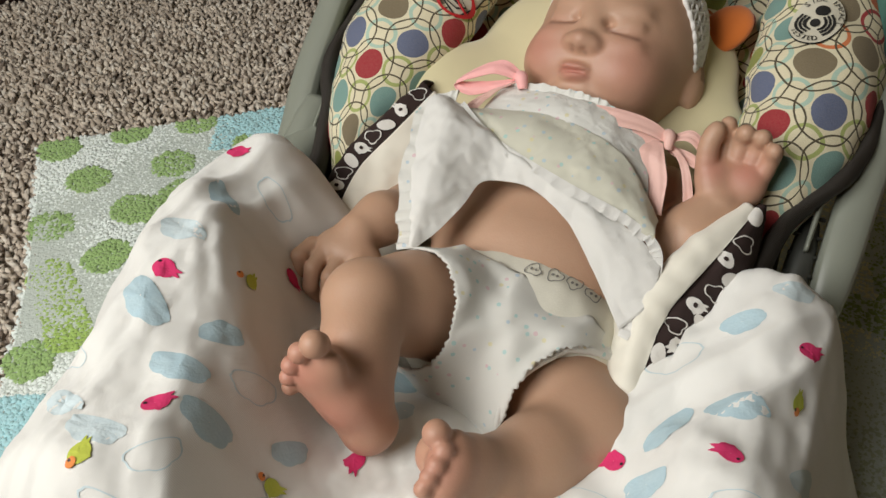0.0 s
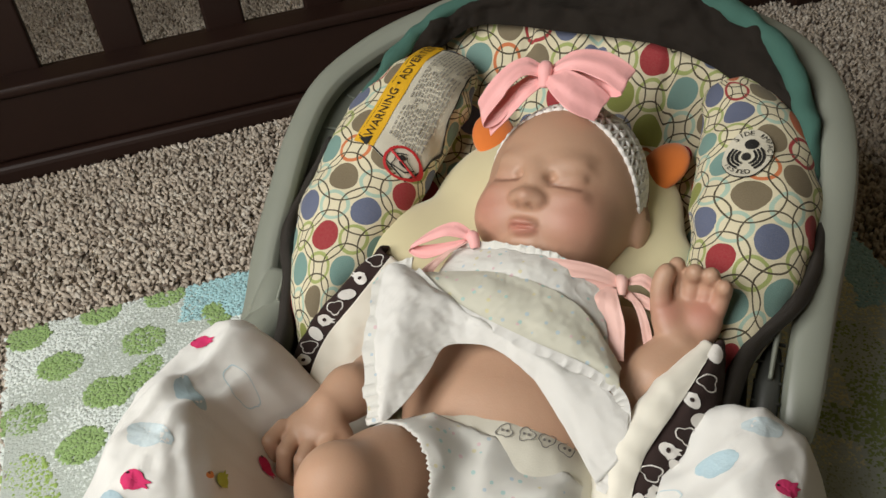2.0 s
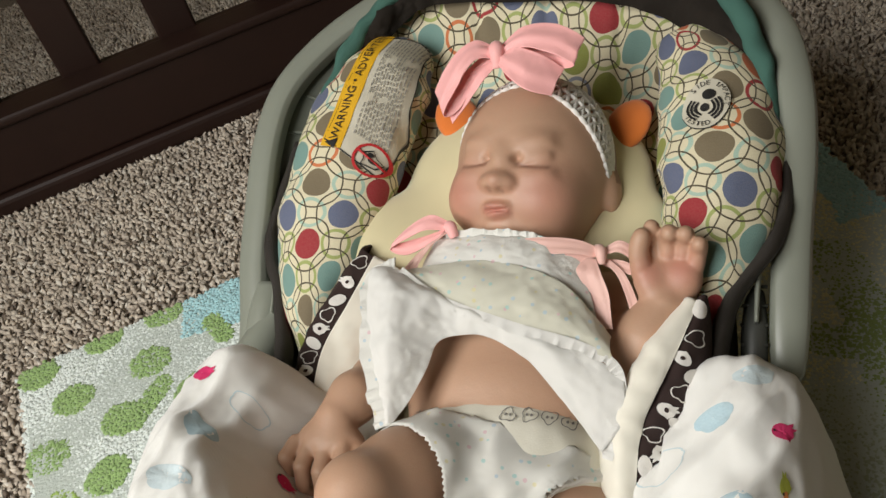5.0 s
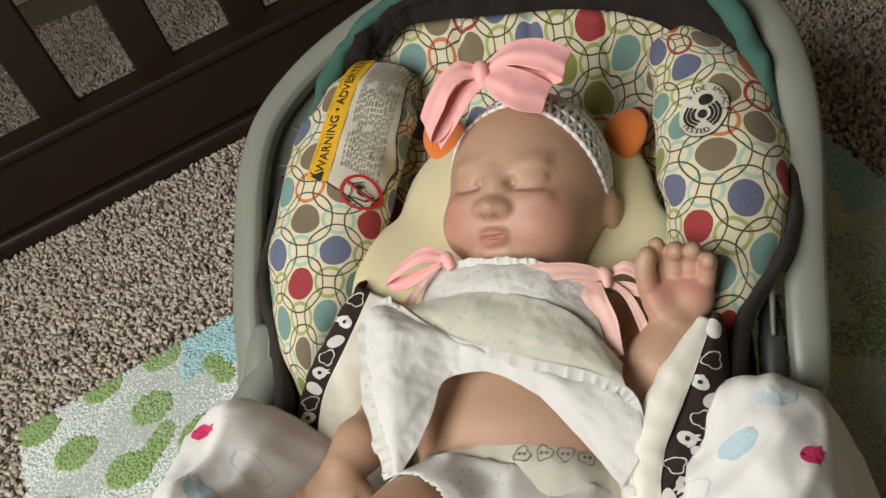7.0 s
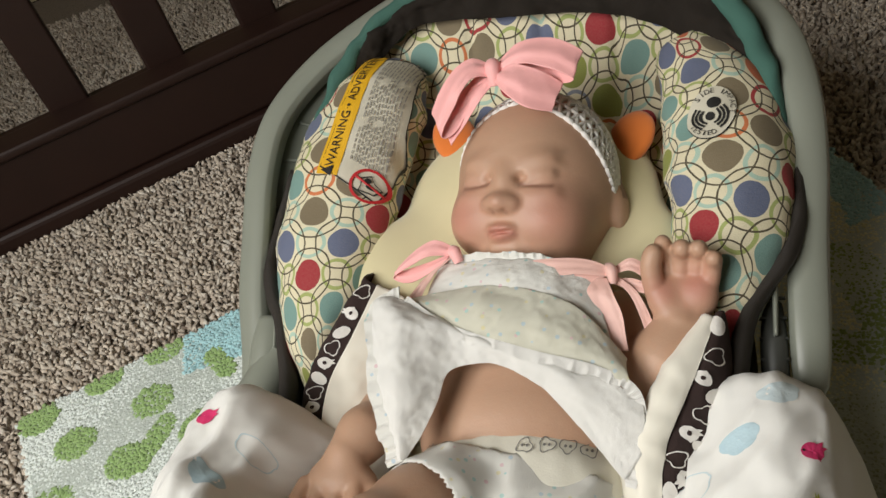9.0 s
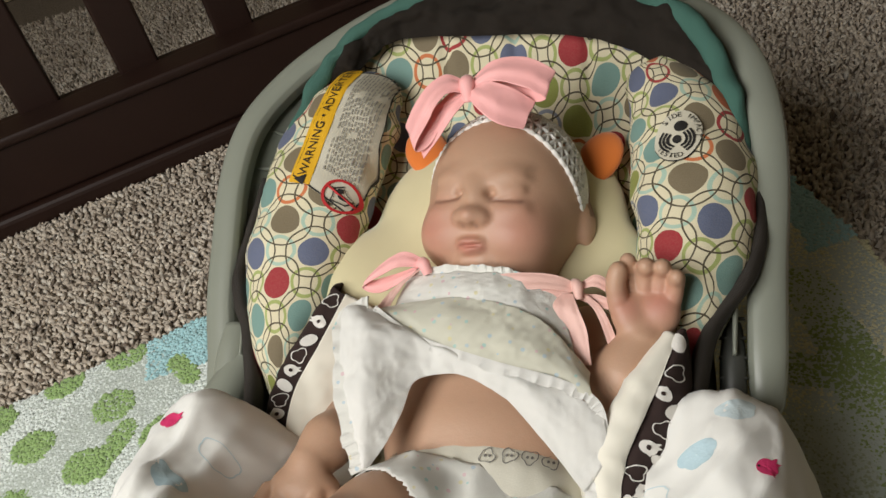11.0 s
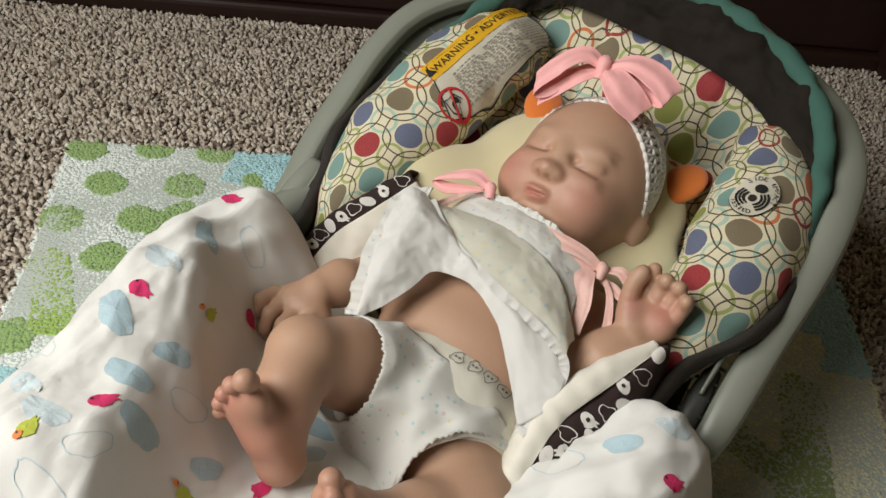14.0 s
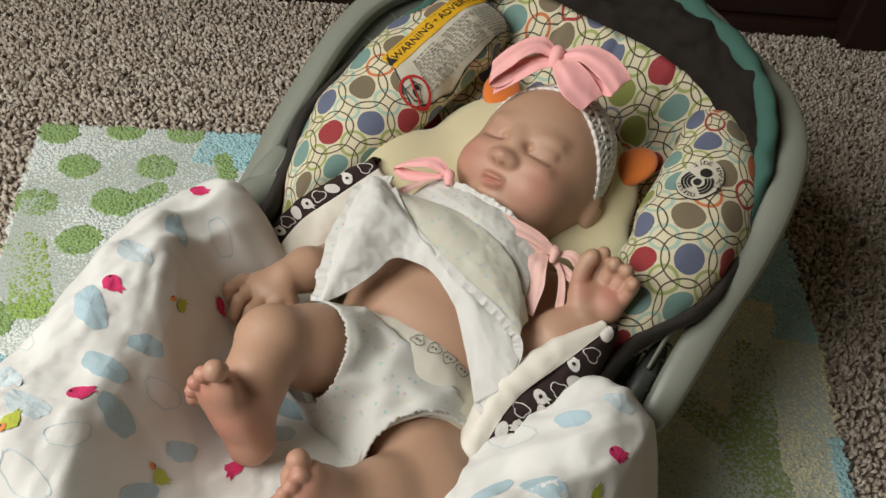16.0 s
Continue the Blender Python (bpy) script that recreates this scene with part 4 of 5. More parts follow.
    # arm beside the body
    f.chain([rec(-0.045, 0.112, -0.05), rec(-0.068, 0.08, -0.045), rec(-0.074, 0.045, -0.025)], [0.02, 0.018, 0.0175], 0.01)
    f.chain([rec(-0.074, 0.045, -0.025), rec(-0.080, 0.018, 0.002), rec(-0.086, 0.0, 0.012)], [0.0175, 0.0155, 0.0135], 0.008)
    f.egg(rec(-0.089, -0.014, 0.016), (0.0195, 0.014, 0.0105), 0.007, (10, 0, 0))
    for dx, dy in ((-0.0185, -0.016), (-0.0085, -0.022), (0.0025, -0.025), (0.0135, -0.022)):
        x, y = -0.090 + dx, -0.019
        f.chain([rec(x, y, 0.019), rec(x + dx * 0.15, y + dy * 0.7, 0.024), rec(x + dx * 0.2 + 0.001, y + dy, 0.018), rec(x + dx * 0.2 + 0.002, y + dy + 0.002, 0.006)], [0.0056, 0.0053, 0.0049, 0.0045], 0.0012)
    f.chain([rec(-0.073, -0.013, 0.011), rec(-0.067, -0.025, 0.011), rec(-0.068, -0.032, 0.006)], [0.0075, 0.0068, 0.006], 0.004)
    # raised leg, its sole outward
    f.chain([(-0.014, -0.010, 0.150), (-0.034, -0.036, 0.176), (-0.046, -0.060, 0.198)], [0.030, 0.028, 0.0225], 0.012)
    f.chain([(-0.048, -0.064, 0.200), (-0.0375, -0.089, 0.196), (-0.0265, -0.106, 0.184)], [0.021, 0.0185, 0.0148], 0.012)
    f.chain([(-0.021, -0.112, 0.168), (-0.031, -0.115, 0.190), (-0.041, -0.116, 0.210)], [0.0135, 0.0125, 0.011], 0.008)
    f.egg((-0.0425, -0.1195, 0.209), (0.0215, 0.0085, 0.0145), 0.006, (0, -60, 0))
    f.egg((-0.033, -0.119, 0.188), (0.0150, 0.0085, 0.026), 0.008, (0, -28, 0))
    f.egg((-0.0225, -0.116, 0.1655), (0.0125, 0.0125, 0.0135), 0.008)
    for x, y, z, r in ((-0.0385, -0.1235, 0.2370, 0.0070), (-0.0475, -0.1245, 0.2275, 0.0056), (-0.0532, -0.1255, 0.2165, 0.0052), (-0.0563, -0.1260, 0.2062, 0.0049), (-0.0578, -0.1250, 0.1962, 0.0046)):
        f.limb((x * 0.8 - 0.0085, y + 0.004, z * 0.85 + 0.0305), (x, y, z), r * 0.9, r, 0.0008)
    # leg lying across
    f.chain([rec(0.040, -0.025, -0.034), rec(0.066, -0.042, -0.024), rec(0.082, -0.050, -0.016)], [0.032, 0.030, 0.0265], 0.014)
    f.chain([rec(0.082, -0.052, -0.016), rec(0.060, -0.085, 0.012), rec(0.048, -0.105, 0.030)], [0.0265, 0.022, 0.0165], 0.012)
    f.chain([rec(0.044, -0.106, 0.034), (0.036, -0.120, 0.172), (0.033, -0.128, 0.181)], [0.0165, 0.015, 0.0125], 0.008)
    f.egg((0.0315, -0.131, 0.184), (0.0115, 0.0195, 0.0115), 0.005, (24, 0, 6))
    f.egg((0.020, -0.119, 0.172), (0.0115, 0.012, 0.0125), 0.006)
    for x, y, z, r in ((0.0225, -0.1235, 0.1985, 0.0072), (0.0290, -0.1298, 0.1965, 0.0056), (0.0285, -0.1368, 0.1945, 0.0052), (0.0270, -0.1424, 0.1915, 0.0049), (0.0255, -0.1470, 0.1875, 0.0046)):
        f.limb((x + 0.003, y + 0.002, z - 0.009), (x, y, z), r * 0.9, r, 0.0008)
    v, q = f.skin()
    me = bpy.data.meshes.new("doll")
    me.vertices.add(len(v))
    me.vertices.foreach_set("co", v.ravel())
    me.loops.add(q.size)
    me.loops.foreach_set("vertex_index", q.ravel().astype(np.int32))
    me.polygons.add(len(q))
    me.polygons.foreach_set("loop_start", (np.arange(len(q)) * 4).astype(np.int32))
    me.polygons.foreach_set("use_smooth", np.ones(len(q), bool))
    me.update(calc_edges=True)
    # painted vinyl: rosy cheeks, lips, palms and soles
    base, rose, dark = np.array([0.50, 0.318, 0.212]), np.array([0.52, 0.17, 0.14]), np.array([0.12, 0.05, 0.035])
    w = np.zeros(len(v))
    for p, r, s in ((lie((-0.032, -0.026, 0.05)), 0.022, 0.55), (lie((0.032, -0.026, 0.05)), 0.022, 0.45), (lie((0, -0.0380, 0.056)), 0.0070, 0.8), (lie((0, -0.018, 0.067)), 0.009, 0.2), ((0.122, 0.101, 0.213), 0.013, 0.65), ((0.103, 0.098, 0.213), 0.011, 0.55), ((-0.034, -0.130, 0.19), 0.026, 0.6), ((-0.05, -0.13, 0.215), 0.024, 0.6), ((-0.022, -0.132, 0.16), 0.016, 0.6), ((0.026, -0.137, 0.193), 0.02, 0.5), ((0.018, -0.125, 0.17), 0.012, 0.5)):
        w = np.maximum(w, s * np.exp(-((np.linalg.norm(v - np.array(p), axis=1) / r) ** 2)))
    rgba = np.ones((len(v), 4))
    rgba[:, :3] = base + w[:, None] * (rose - base)
    m = np.array(Matrix.Rotation(radians(NOD), 3, "X") @ Matrix.Rotation(radians(FACING), 3, "Y") @ Matrix.Rotation(radians(ROLL), 3, "Z"))
    own = (v - HEAD) @ m / 0.96
    front = own[:, 2] > 0.02
    ang = np.arctan2(own[:, 2] + 0.006, own[:, 1] - 0.006)
    hair = np.clip((radians(16) - ang) / 0.12, 0, 1) * (own[:, 1] > -0.005) * (np.linalg.norm(own, axis=1) < 0.085) * 0.8
    rgba[:, :3] += hair[:, None] * (np.array([0.12, 0.065, 0.04]) - rgba[:, :3])
    lip = np.array([0.48, 0.17, 0.13])
    brow = np.array([0.36, 0.2, 0.13])
    # dark: lash lines, and crease shade painted into lids, mouth line and nostrils
    for ax, ay, bx, by, bend, r, s, tone in ((-0.033, -0.0062, -0.012, -0.0048, -0.0012, 0.0015, 0.7, dark), (0.012, -0.0048, 0.033, -0.0062, -0.0012, 0.0015, 0.7, dark), (-0.0105, -0.0390, 0.0105, -0.0390, 0.0020, 0.0011, 0.4, dark), (-0.0075, -0.0380, 0.0075, -0.0380, 0.0, 0.0040, 0.7, lip), (-0.034, 0.0125, -0.012, 0.0115, 0.003, 0.003, 0.2, brow), (0.012, 0.0115, 0.034, 0.0125, 0.003, 0.003, 0.2, brow), (-0.0052, -0.0245, -0.0044, -0.0245, 0.0, 0.0013, 0.6, dark), (0.0044, -0.0245, 0.0052, -0.0245, 0.0, 0.0013, 0.6, dark)):
        t = np.clip((own[:, 0] - ax) / (bx - ax), 0, 1)
        ly = ay + (by - ay) * t + bend * 4 * t * (1 - t)
        d = np.hypot(own[:, 0] - (ax + (bx - ax) * t), own[:, 1] - ly)
        g = s * np.exp(-((d / r) ** 2)) * front
        rgba[:, :3] += g[:, None] * (tone - rgba[:, :3])
    me.attributes.new("tint", "FLOAT_COLOR", "POINT").data.foreach_set("color", rgba.ravel())
    me.materials.append(M["skin"])
    ob = thing("doll", "sleeping vinyl baby doll lying in the car seat", "doll", SEAT, data=me)
    sm = ob.modifiers.new("smooth", "SMOOTH")
    sm.factor, sm.iterations = 0.5, 1


doll()

# ---------------------------------------------------------------- blanket
BLX = np.array([-0.33, -0.285, -0.255, -0.225, -0.19, -0.155, -0.12, -0.09, -0.04, 0.03, 0.08, 0.112, 0.148, 0.176, 0.20, 0.222, 0.262])
BLZ = np.array([0.012, 0.02, 0.075, 0.150, 0.207, 0.224, 0.190, 0.140, 0.124, 0.122, 0.13, 0.160, 0.190, 0.188, 0.150, 0.06, 0.012])


def draw_in(y):
    """How far the blanket's side runs in towards the seat, going down from it."""
    return 0.42 * max(0, -0.04 - y)


def blanket_z(x, y):
    side = min(1, max(0, (-0.10 - x) / 0.10))
    u = x - draw_in(y) * side
    if -0.155 < u < 0.03:
        # the heap beside the raised leg grows broader towards its lower end
        broad = 0.06 * min(1, max(0, (-0.04 - y) / 0.1)) + 0.3 * max(0, -0.14 - y)
        u = max(-0.155, u - broad * min(1, (0.03 - u) / 0.06))
    z = float(np.interp(u, BLX, BLZ))
    if x < -0.02:
        z += 0.02 * min(1, max(0, (-0.02 - y) / 0.06)) * math.exp(-(((x + 0.125) / 0.06) ** 2))
    if -0.12 < x < 0.12:
        z = max(z, 0.122 + 0.045 * min(1, max(0, (-0.05 - y) / 0.1)))
    if abs(x) < 0.13:
        z -= 0.15 * max(0, -y - 0.02) * 0.2
    front = min(1, max(0, (y + 0.34) / 0.12))
    front = front * front * (3 - 2 * front)
    edge = 0.042 if x < -0.09 else (0.072 if x > 0.1 else 0.0)
    back = min(1, max(0, (edge + 0.01 - y) / 0.03))
    z = 0.014 + (z - 0.014) * front
    # folds that run down from the corner by the seat's arm
    q = math.atan2(x + 0.17, 0.09 - y) * 9 + 1.3 * noise.noise(Vector((x * 9, y * 9, 1)))
    fold = (1 - abs(math.sin(q))) ** 2 - 0.3
    z += 0.019 * fold * min(1, max(0, (0.0 - y) / 0.08)) * (1 if x < 0.1 else 0.6)
    return max(0.011, z - 0.06 * (1 - back) ** 2)


def blanket_smooth(x, y):
    s = 0.0
    for dx in (-0.012, 0, 0.012):
        for dy in (-0.008, 0.008):
            s += blanket_z(x + dx, y + dy)
    s /= 6
    bend = 0.35 * noise.noise(Vector((x * 7, y * 7, 5)))
    w = 0.010 * noise.noise(Vector((x * 16, y * 9, 4))) + 0.0045 * noise.noise(Vector((x * 34 + y * 20, y * 26, 9)))
    w += 0.006 * (1 - abs(noise.noise(Vector((x * 24 + bend * 6, y * 13 - x * 8, 12)))) * 2.2)
    w += 0.0014 * noise.noise(Vector((x * 75, y * 60, 2))) + 0.0008 * noise.noise(Vector((x * 190, y * 190, 2)))
    return max(0.011, s + (w - 0.002) * min(1, s / 0.06))


def blanket():
    top = thing("blanket", "white flannel baby blanket printed with clouds and small birds", "blanket", SEAT)
    nx, ny = 230, 160
    v = []
    for j in range(ny):
        for i in range(nx):
            x = -0.33 + 0.61 * i / (nx - 1)
            edge = np.interp(x, [-0.33, -0.2, -0.1, -0.06, 0.08, 0.12, 0.17, 0.2, 0.28], [0.0, 0.045, 0.055, 0.01, 0.0, 0.06, 0.085, 0.07, -0.03])
            y = -0.42 + (edge + 0.42) * j / (ny - 1)
            left = -0.305 + draw_in(y)
            x = left + (0.28 - left) * i / (nx - 1)
            v.append((x, y, blanket_smooth(x, y)))
    f = [(j * nx + i, j * nx + i + 1, (j + 1) * nx + i + 1, (j + 1) * nx + i) for j in range(ny - 1) for i in range(nx - 1)]
    ob = part("cloth", mesh_of("cloth", v, f, M["flannel"]), top)
    sol = ob.modifiers.new("thick", "SOLIDIFY")
    sol.thickness, sol.offset = 0.0025, -1
    return top


BLANKET = blanket()


CLOUDS = [(-0.147, -0.042, -38, 0), (-0.128, -0.132, -30, 0), (-0.092, -0.125, 214, 0), (-0.093, -0.155, 12, 0), (-0.070, -0.170, 5, 0), (-0.049, -0.147, 41, 0), (-0.045, -0.186, 52, 0), (-0.035, -0.062, 21, 0), (0.142, 0.013, 20, 0), (0.147, -0.043, 15, 0), (0.121, -0.055, 60, 0), (0.054, -0.081, 5, 0), (0.119, -0.09, 10, 0), (-0.178, -0.10, 48, 1), (-0.129, -0.193, -11, 1), (-0.103, -0.201, 4, 1), (-0.142, -0.083, -18, 1), (0.165, 0.04, 25, 1), (0.19, -0.06, 40, 1), (-0.022, -0.09, 70, 1),
          (-0.150, -0.165, -30, 2), (-0.070, -0.136, 25, 2), (-0.078, -0.228, -5, 2), (-0.073, -0.199, 53, 2), (-0.133, -0.014, -17, 2), (0.113, -0.01, 20, 2), (0.09, -0.10, 0, 2), (0.165, -0.10, 10, 2)]
BIRDS = [(-0.131, -0.112, -20, 0), (-0.107, -0.047, -30, 0), (-0.089, -0.178, 40, 0), (-0.024, -0.129, -90, 0), (0.152, -0.075, 160, 0), (0.178, 0.008, 20, 0), (-0.168, 0.002, 0, 0), (-0.108, -0.238, 20, 0), (0.1, -0.075, 170, 0), (-0.103, -0.085, 60, 1), (-0.099, -0.214, 80, 1), (-0.047, -0.168, 0, 1), (0.178, -0.021, 90, 1), (0.115, -0.105, 30, 1)]


def blanket_prints():
    cloth_ob = BLANKET.children[0]
    tree = net(cloth_ob.data)
    for k, (x, y, a, kind) in enumerate(CLOUDS):
        w = 0.0150 + 0.0025 * math.sin(k * 2.1)
        if kind == 2:
            printed("cloud_outline", cloud(w * 1.05, w * 0.62, k), (x, y), a, tree, M["print_pale"], cloth_ob, hole=0.93, down=True)
        else:
            printed("cloud_print", cloud(w, w * 0.60, k), (x, y), a, tree, M["print_pale" if kind else "print_blue"], cloth_ob, down=True)
    for k, (x, y, a, kind) in enumerate(BIRDS):
        tone = "print_lime" if kind else "print_pink"
        printed("bird_print", bird(0.0072 if kind else 0.0088), (x, y), a, tree, M[tone], cloth_ob, 0.0007, down=True)
        c, s = math.cos(radians(a)), math.sin(radians(a))
        u = -0.0045
        printed("eye_dot", oval(0.0009, 0.0009, 8), (x + c * u - s * 0.001, y + s * u + c * 0.001), 0, tree, M["black"], cloth_ob, 0.0011, down=True)
        if kind:
            printed("beak_print", oval(0.0026, 0.002, 10), (x - c * 0.0048, y - s * 0.0048), a, tree, M["print_orange"], cloth_ob, 0.0011, down=True)


blanket_prints()

# ---------------------------------------------------------------- insert cushion of the seat


def field_mesh(name, f, mat, cut=None, wrinkle=0.0, scale=40.0, creased=0.0):
    """The skin of a field as a mesh, cut where wanted and creased like cloth."""
    v, q = f.skin()
    if cut is not None:
        keep = cut(v)
        q = q[keep[q].all(1)]
        used = np.unique(q)
        remap = np.full(len(v), -1)
        remap[used] = np.arange(len(used))
        v, q = v[used], remap[q]
    if wrinkle:
        for i in range(len(v)):
            p = Vector(v[i]) * scale
            crease = 0.0
            if creased:
                at = Vector((v[i][0] * 16 + v[i][1] * 22, v[i][1] * 20 - v[i][0] * 30, v[i][2] * 18))
                crease = creased * (0.55 - 1.9 * abs(noise.noise(at)))
            v[i] += np.array(UP) * (crease + wrinkle * (noise.noise(p) + 0.5 * noise.noise(p * 2.3)))
    return mesh_of(name, v, q, mat)


def insert():
    top = thing("infant_insert", "cream fleece infant insert with orange ears and brown print edges", "cushion", SEAT)
    f = Field((-0.15, -0.02, 0.07), (0.14, 0.30, 0.30), 0.0032)
    f.egg(rec(0.006, 0.205, -0.068), (0.094, 0.078, 0.026), 0.02, (24, 0, 0))
    f.egg(rec(-0.078, 0.150, -0.060), (0.042, 0.05, 0.022), 0.02, (24, 0, 30))
    f.egg(rec(0.084, 0.150, -0.068), (0.03, 0.05, 0.02), 0.02, (24, 0, -20))
    f.egg(rec(0.0, 0.08, -0.082), (0.11, 0.10, 0.02), 0.02, (24, 0, 0))
    ob = part("cushion", field_mesh("cushion", f, M["cream"]), top)
    sm = ob.modifiers.new("smooth", "SMOOTH")
    sm.factor, sm.iterations = 0.5, 6
    for x, y, a in ((-0.052, 0.254, 24), (0.080, 0.241, -28)):
        f = Field((x - 0.04, y - 0.04, 0.17), (x + 0.04, y + 0.04, 0.31), 0.0022)
        f.egg(rec(x, y, -0.057), (0.017, 0.022, 0.007), 0.005, (24, 0, a))
        part("ear", field_mesh("ear", f, M["orange"]), top, "orange fleece ear")
    # turned-out side flaps: pale fleece inside, dark print outside
    right_in = [rec(0.118, 0.082, -0.032), rec(0.088, 0.046, -0.028), rec(0.074, 0.012, -0.026), rec(0.08, -0.02, -0.03), rec(0.09, -0.05, -0.04)]
    right_mid = [rec(0.127, 0.087, -0.01), rec(0.106, 0.05, 0.0), rec(0.090, 0.016, 0.0), rec(0.089, -0.016, -0.004), rec(0.097, -0.05, -0.02)]
    right_out = [rec(0.131, 0.086, -0.010), rec(0.118, 0.05, -0.003), rec(0.102, 0.016, -0.004), rec(0.097, -0.015, -0.010), rec(0.102, -0.05, -0.03)]
    part("flap_lining", cloth("flap_lining", [right_in, right_mid, right_out], M["white_fleece"], 24, 50, 0.004, 0.003, 40, 2.0), top, "pale fleece lining")
    edge = [rec(0.136, 0.091, -0.010), rec(0.127, 0.05, -0.006), rec(0.112, 0.016, -0.006), rec(0.103, -0.015, -0.012), rec(0.106, -0.05, -0.03)]
    far = [rec(0.1385, 0.089, -0.022), rec(0.137, 0.05, -0.028), rec(0.128, 0.016, -0.03), rec(0.118, -0.015, -0.03), rec(0.118, -0.05, -0.05)]
    band_r = part("flap_band", cloth("flap_band", [right_out, edge, far], M["cow"], 20, 60, 0.002, 0.002, 50, 5.0), top, "dark brown cloth band with white animal print")
    left_far = [rec(-0.100, 0.142, -0.036), rec(-0.122, 0.112, -0.034), rec(-0.138, 0.082, -0.036), rec(-0.145, 0.050, -0.040), rec(-0.142, 0.018, -0.045), rec(-0.13, -0.02, -0.055)]
    left_edge = [rec(-0.101, 0.130, -0.022), rec(-0.118, 0.098, -0.020), rec(-0.131, 0.070, -0.020), rec(-0.136, 0.044, -0.022), rec(-0.131, 0.016, -0.024), rec(-0.12, -0.02, -0.04)]
    left_in = [rec(-0.092, 0.126, -0.026), rec(-0.106, 0.090, -0.022), rec(-0.118, 0.064, -0.022), rec(-0.122, 0.040, -0.024), rec(-0.118, 0.014, -0.026), rec(-0.108, -0.02, -0.04)]
    left_floor = [rec(-0.06, 0.118, -0.045), rec(-0.07, 0.085, -0.05), rec(-0.075, 0.06, -0.05), rec(-0.08, 0.035, -0.05), rec(-0.08, 0.01, -0.05), rec(-0.075, -0.02, -0.055)]
    part("flap_lining", cloth("flap_lining", [left_in, [(0.55 * np.array(a) + 0.45 * np.array(b) + np.array((0, 0, 0.003))) for a, b in zip(left_in, left_floor)], left_floor], M["white_fleece"], 24, 50, 0.004, 0.003, 40, 8.0), top, "pale fleece lining")
    band_l = part("flap_band", cloth("flap_band", [left_in, left_edge, left_far], M["cow"], 20, 60, 0.002, 0.002, 50, 6.0), top, "dark brown cloth band with white animal print")
    for band, spots in ((band_r, ((0.133, 0.083, 0), (0.131, 0.066, 1), (0.124, 0.054, 2), (0.130, 0.046, 0), (0.123, 0.036, 1), (0.115, 0.026, 2), (0.1215, 0.019, 0), (0.108, 0.013, 1), (0.112, 0.004, 2), (0.1035, -0.004, 0), (0.108, -0.014, 1), (0.104, -0.026, 2))), (band_l, [(x, y + 0.0025, k % 3) for k, (x, y) in enumerate(spline([(-0.0965, 0.130), (-0.112, 0.096), (-0.1245, 0.069), (-0.129, 0.044), (-0.1245, 0.016)], 12))])):
        tree = net(band.data)
        for k, (x, y, kind) in enumerate(spots):
            y -= 0.011 if x < 0 else 0.005
            if kind == 0:
                printed("white_spot", oval(0.0038, 0.0062, 14), (x, y), 40 * k, tree, M["white_print"], band, 0.0012)
            elif kind == 1:
                printed("white_outline", blob(0.0056, 0.0046, k), (x, y), 55 * k, tree, M["white_print"], band, 0.0012, hole=0.86)
            else:
                printed("white_spot", bird(0.0066), (x, y), 70 * k, tree, M["white_print"], band, 0.0012)
                printed("dark_dot", oval(0.0013, 0.0013, 10), (x, y), 0, tree, M["cow"], band, 0.0018)


insert()

# ---------------------------------------------------------------- clothes of the doll


def frill(name, pts, wide, mat, waves, amp=0.0022, side=None, n=220, nv=5, lift=0.0):
    """A gathered edge: a strip that runs along a curve in close waves."""
    n = max(200, waves * 12)
    c = spline(pts, n)
    tan = np.gradient(c, axis=0)
    tan /= np.linalg.norm(tan, axis=1)[:, None]
    out = np.cross(tan, np.array(UP)) if side is None else np.broadcast_to(np.array(side, float), tan.shape)
    v = []
    phase = 0.0
    for i in range(n):
        phase += 2 * math.pi * waves / n * (0.25 + 1.5 * (0.5 + noise.noise(Vector((i * 0.11, 3.0 + waves, 0)))))
        gain = 0.7 + 1.0 * noise.noise(Vector((i * 0.13, waves, 0)))
        for j in range(nv):
            s = j / (nv - 1)
            v.append(c[i] + out[i] * wide * s * (1 + 0.12 * math.sin(phase * 0.37)) + np.array(UP) * (amp * gain * s * math.sin(phase) + lift) + tan[i] * 0.5 * amp * s * math.cos(phase))
    low = [p - np.array(UP) * 0.0008 for p in v]
    f = grid_faces(n, nv)
    k = len(v)
    f += [tuple(q + k for q in g[::-1]) for g in f]
    return mesh_of(name, v + low, f, mat)


def row(h, *xy):
    hs = h if isinstance(h, tuple) else (h,) * len(xy)
    return [rec(x, y, z) for (x, y), z in zip(xy, hs)]


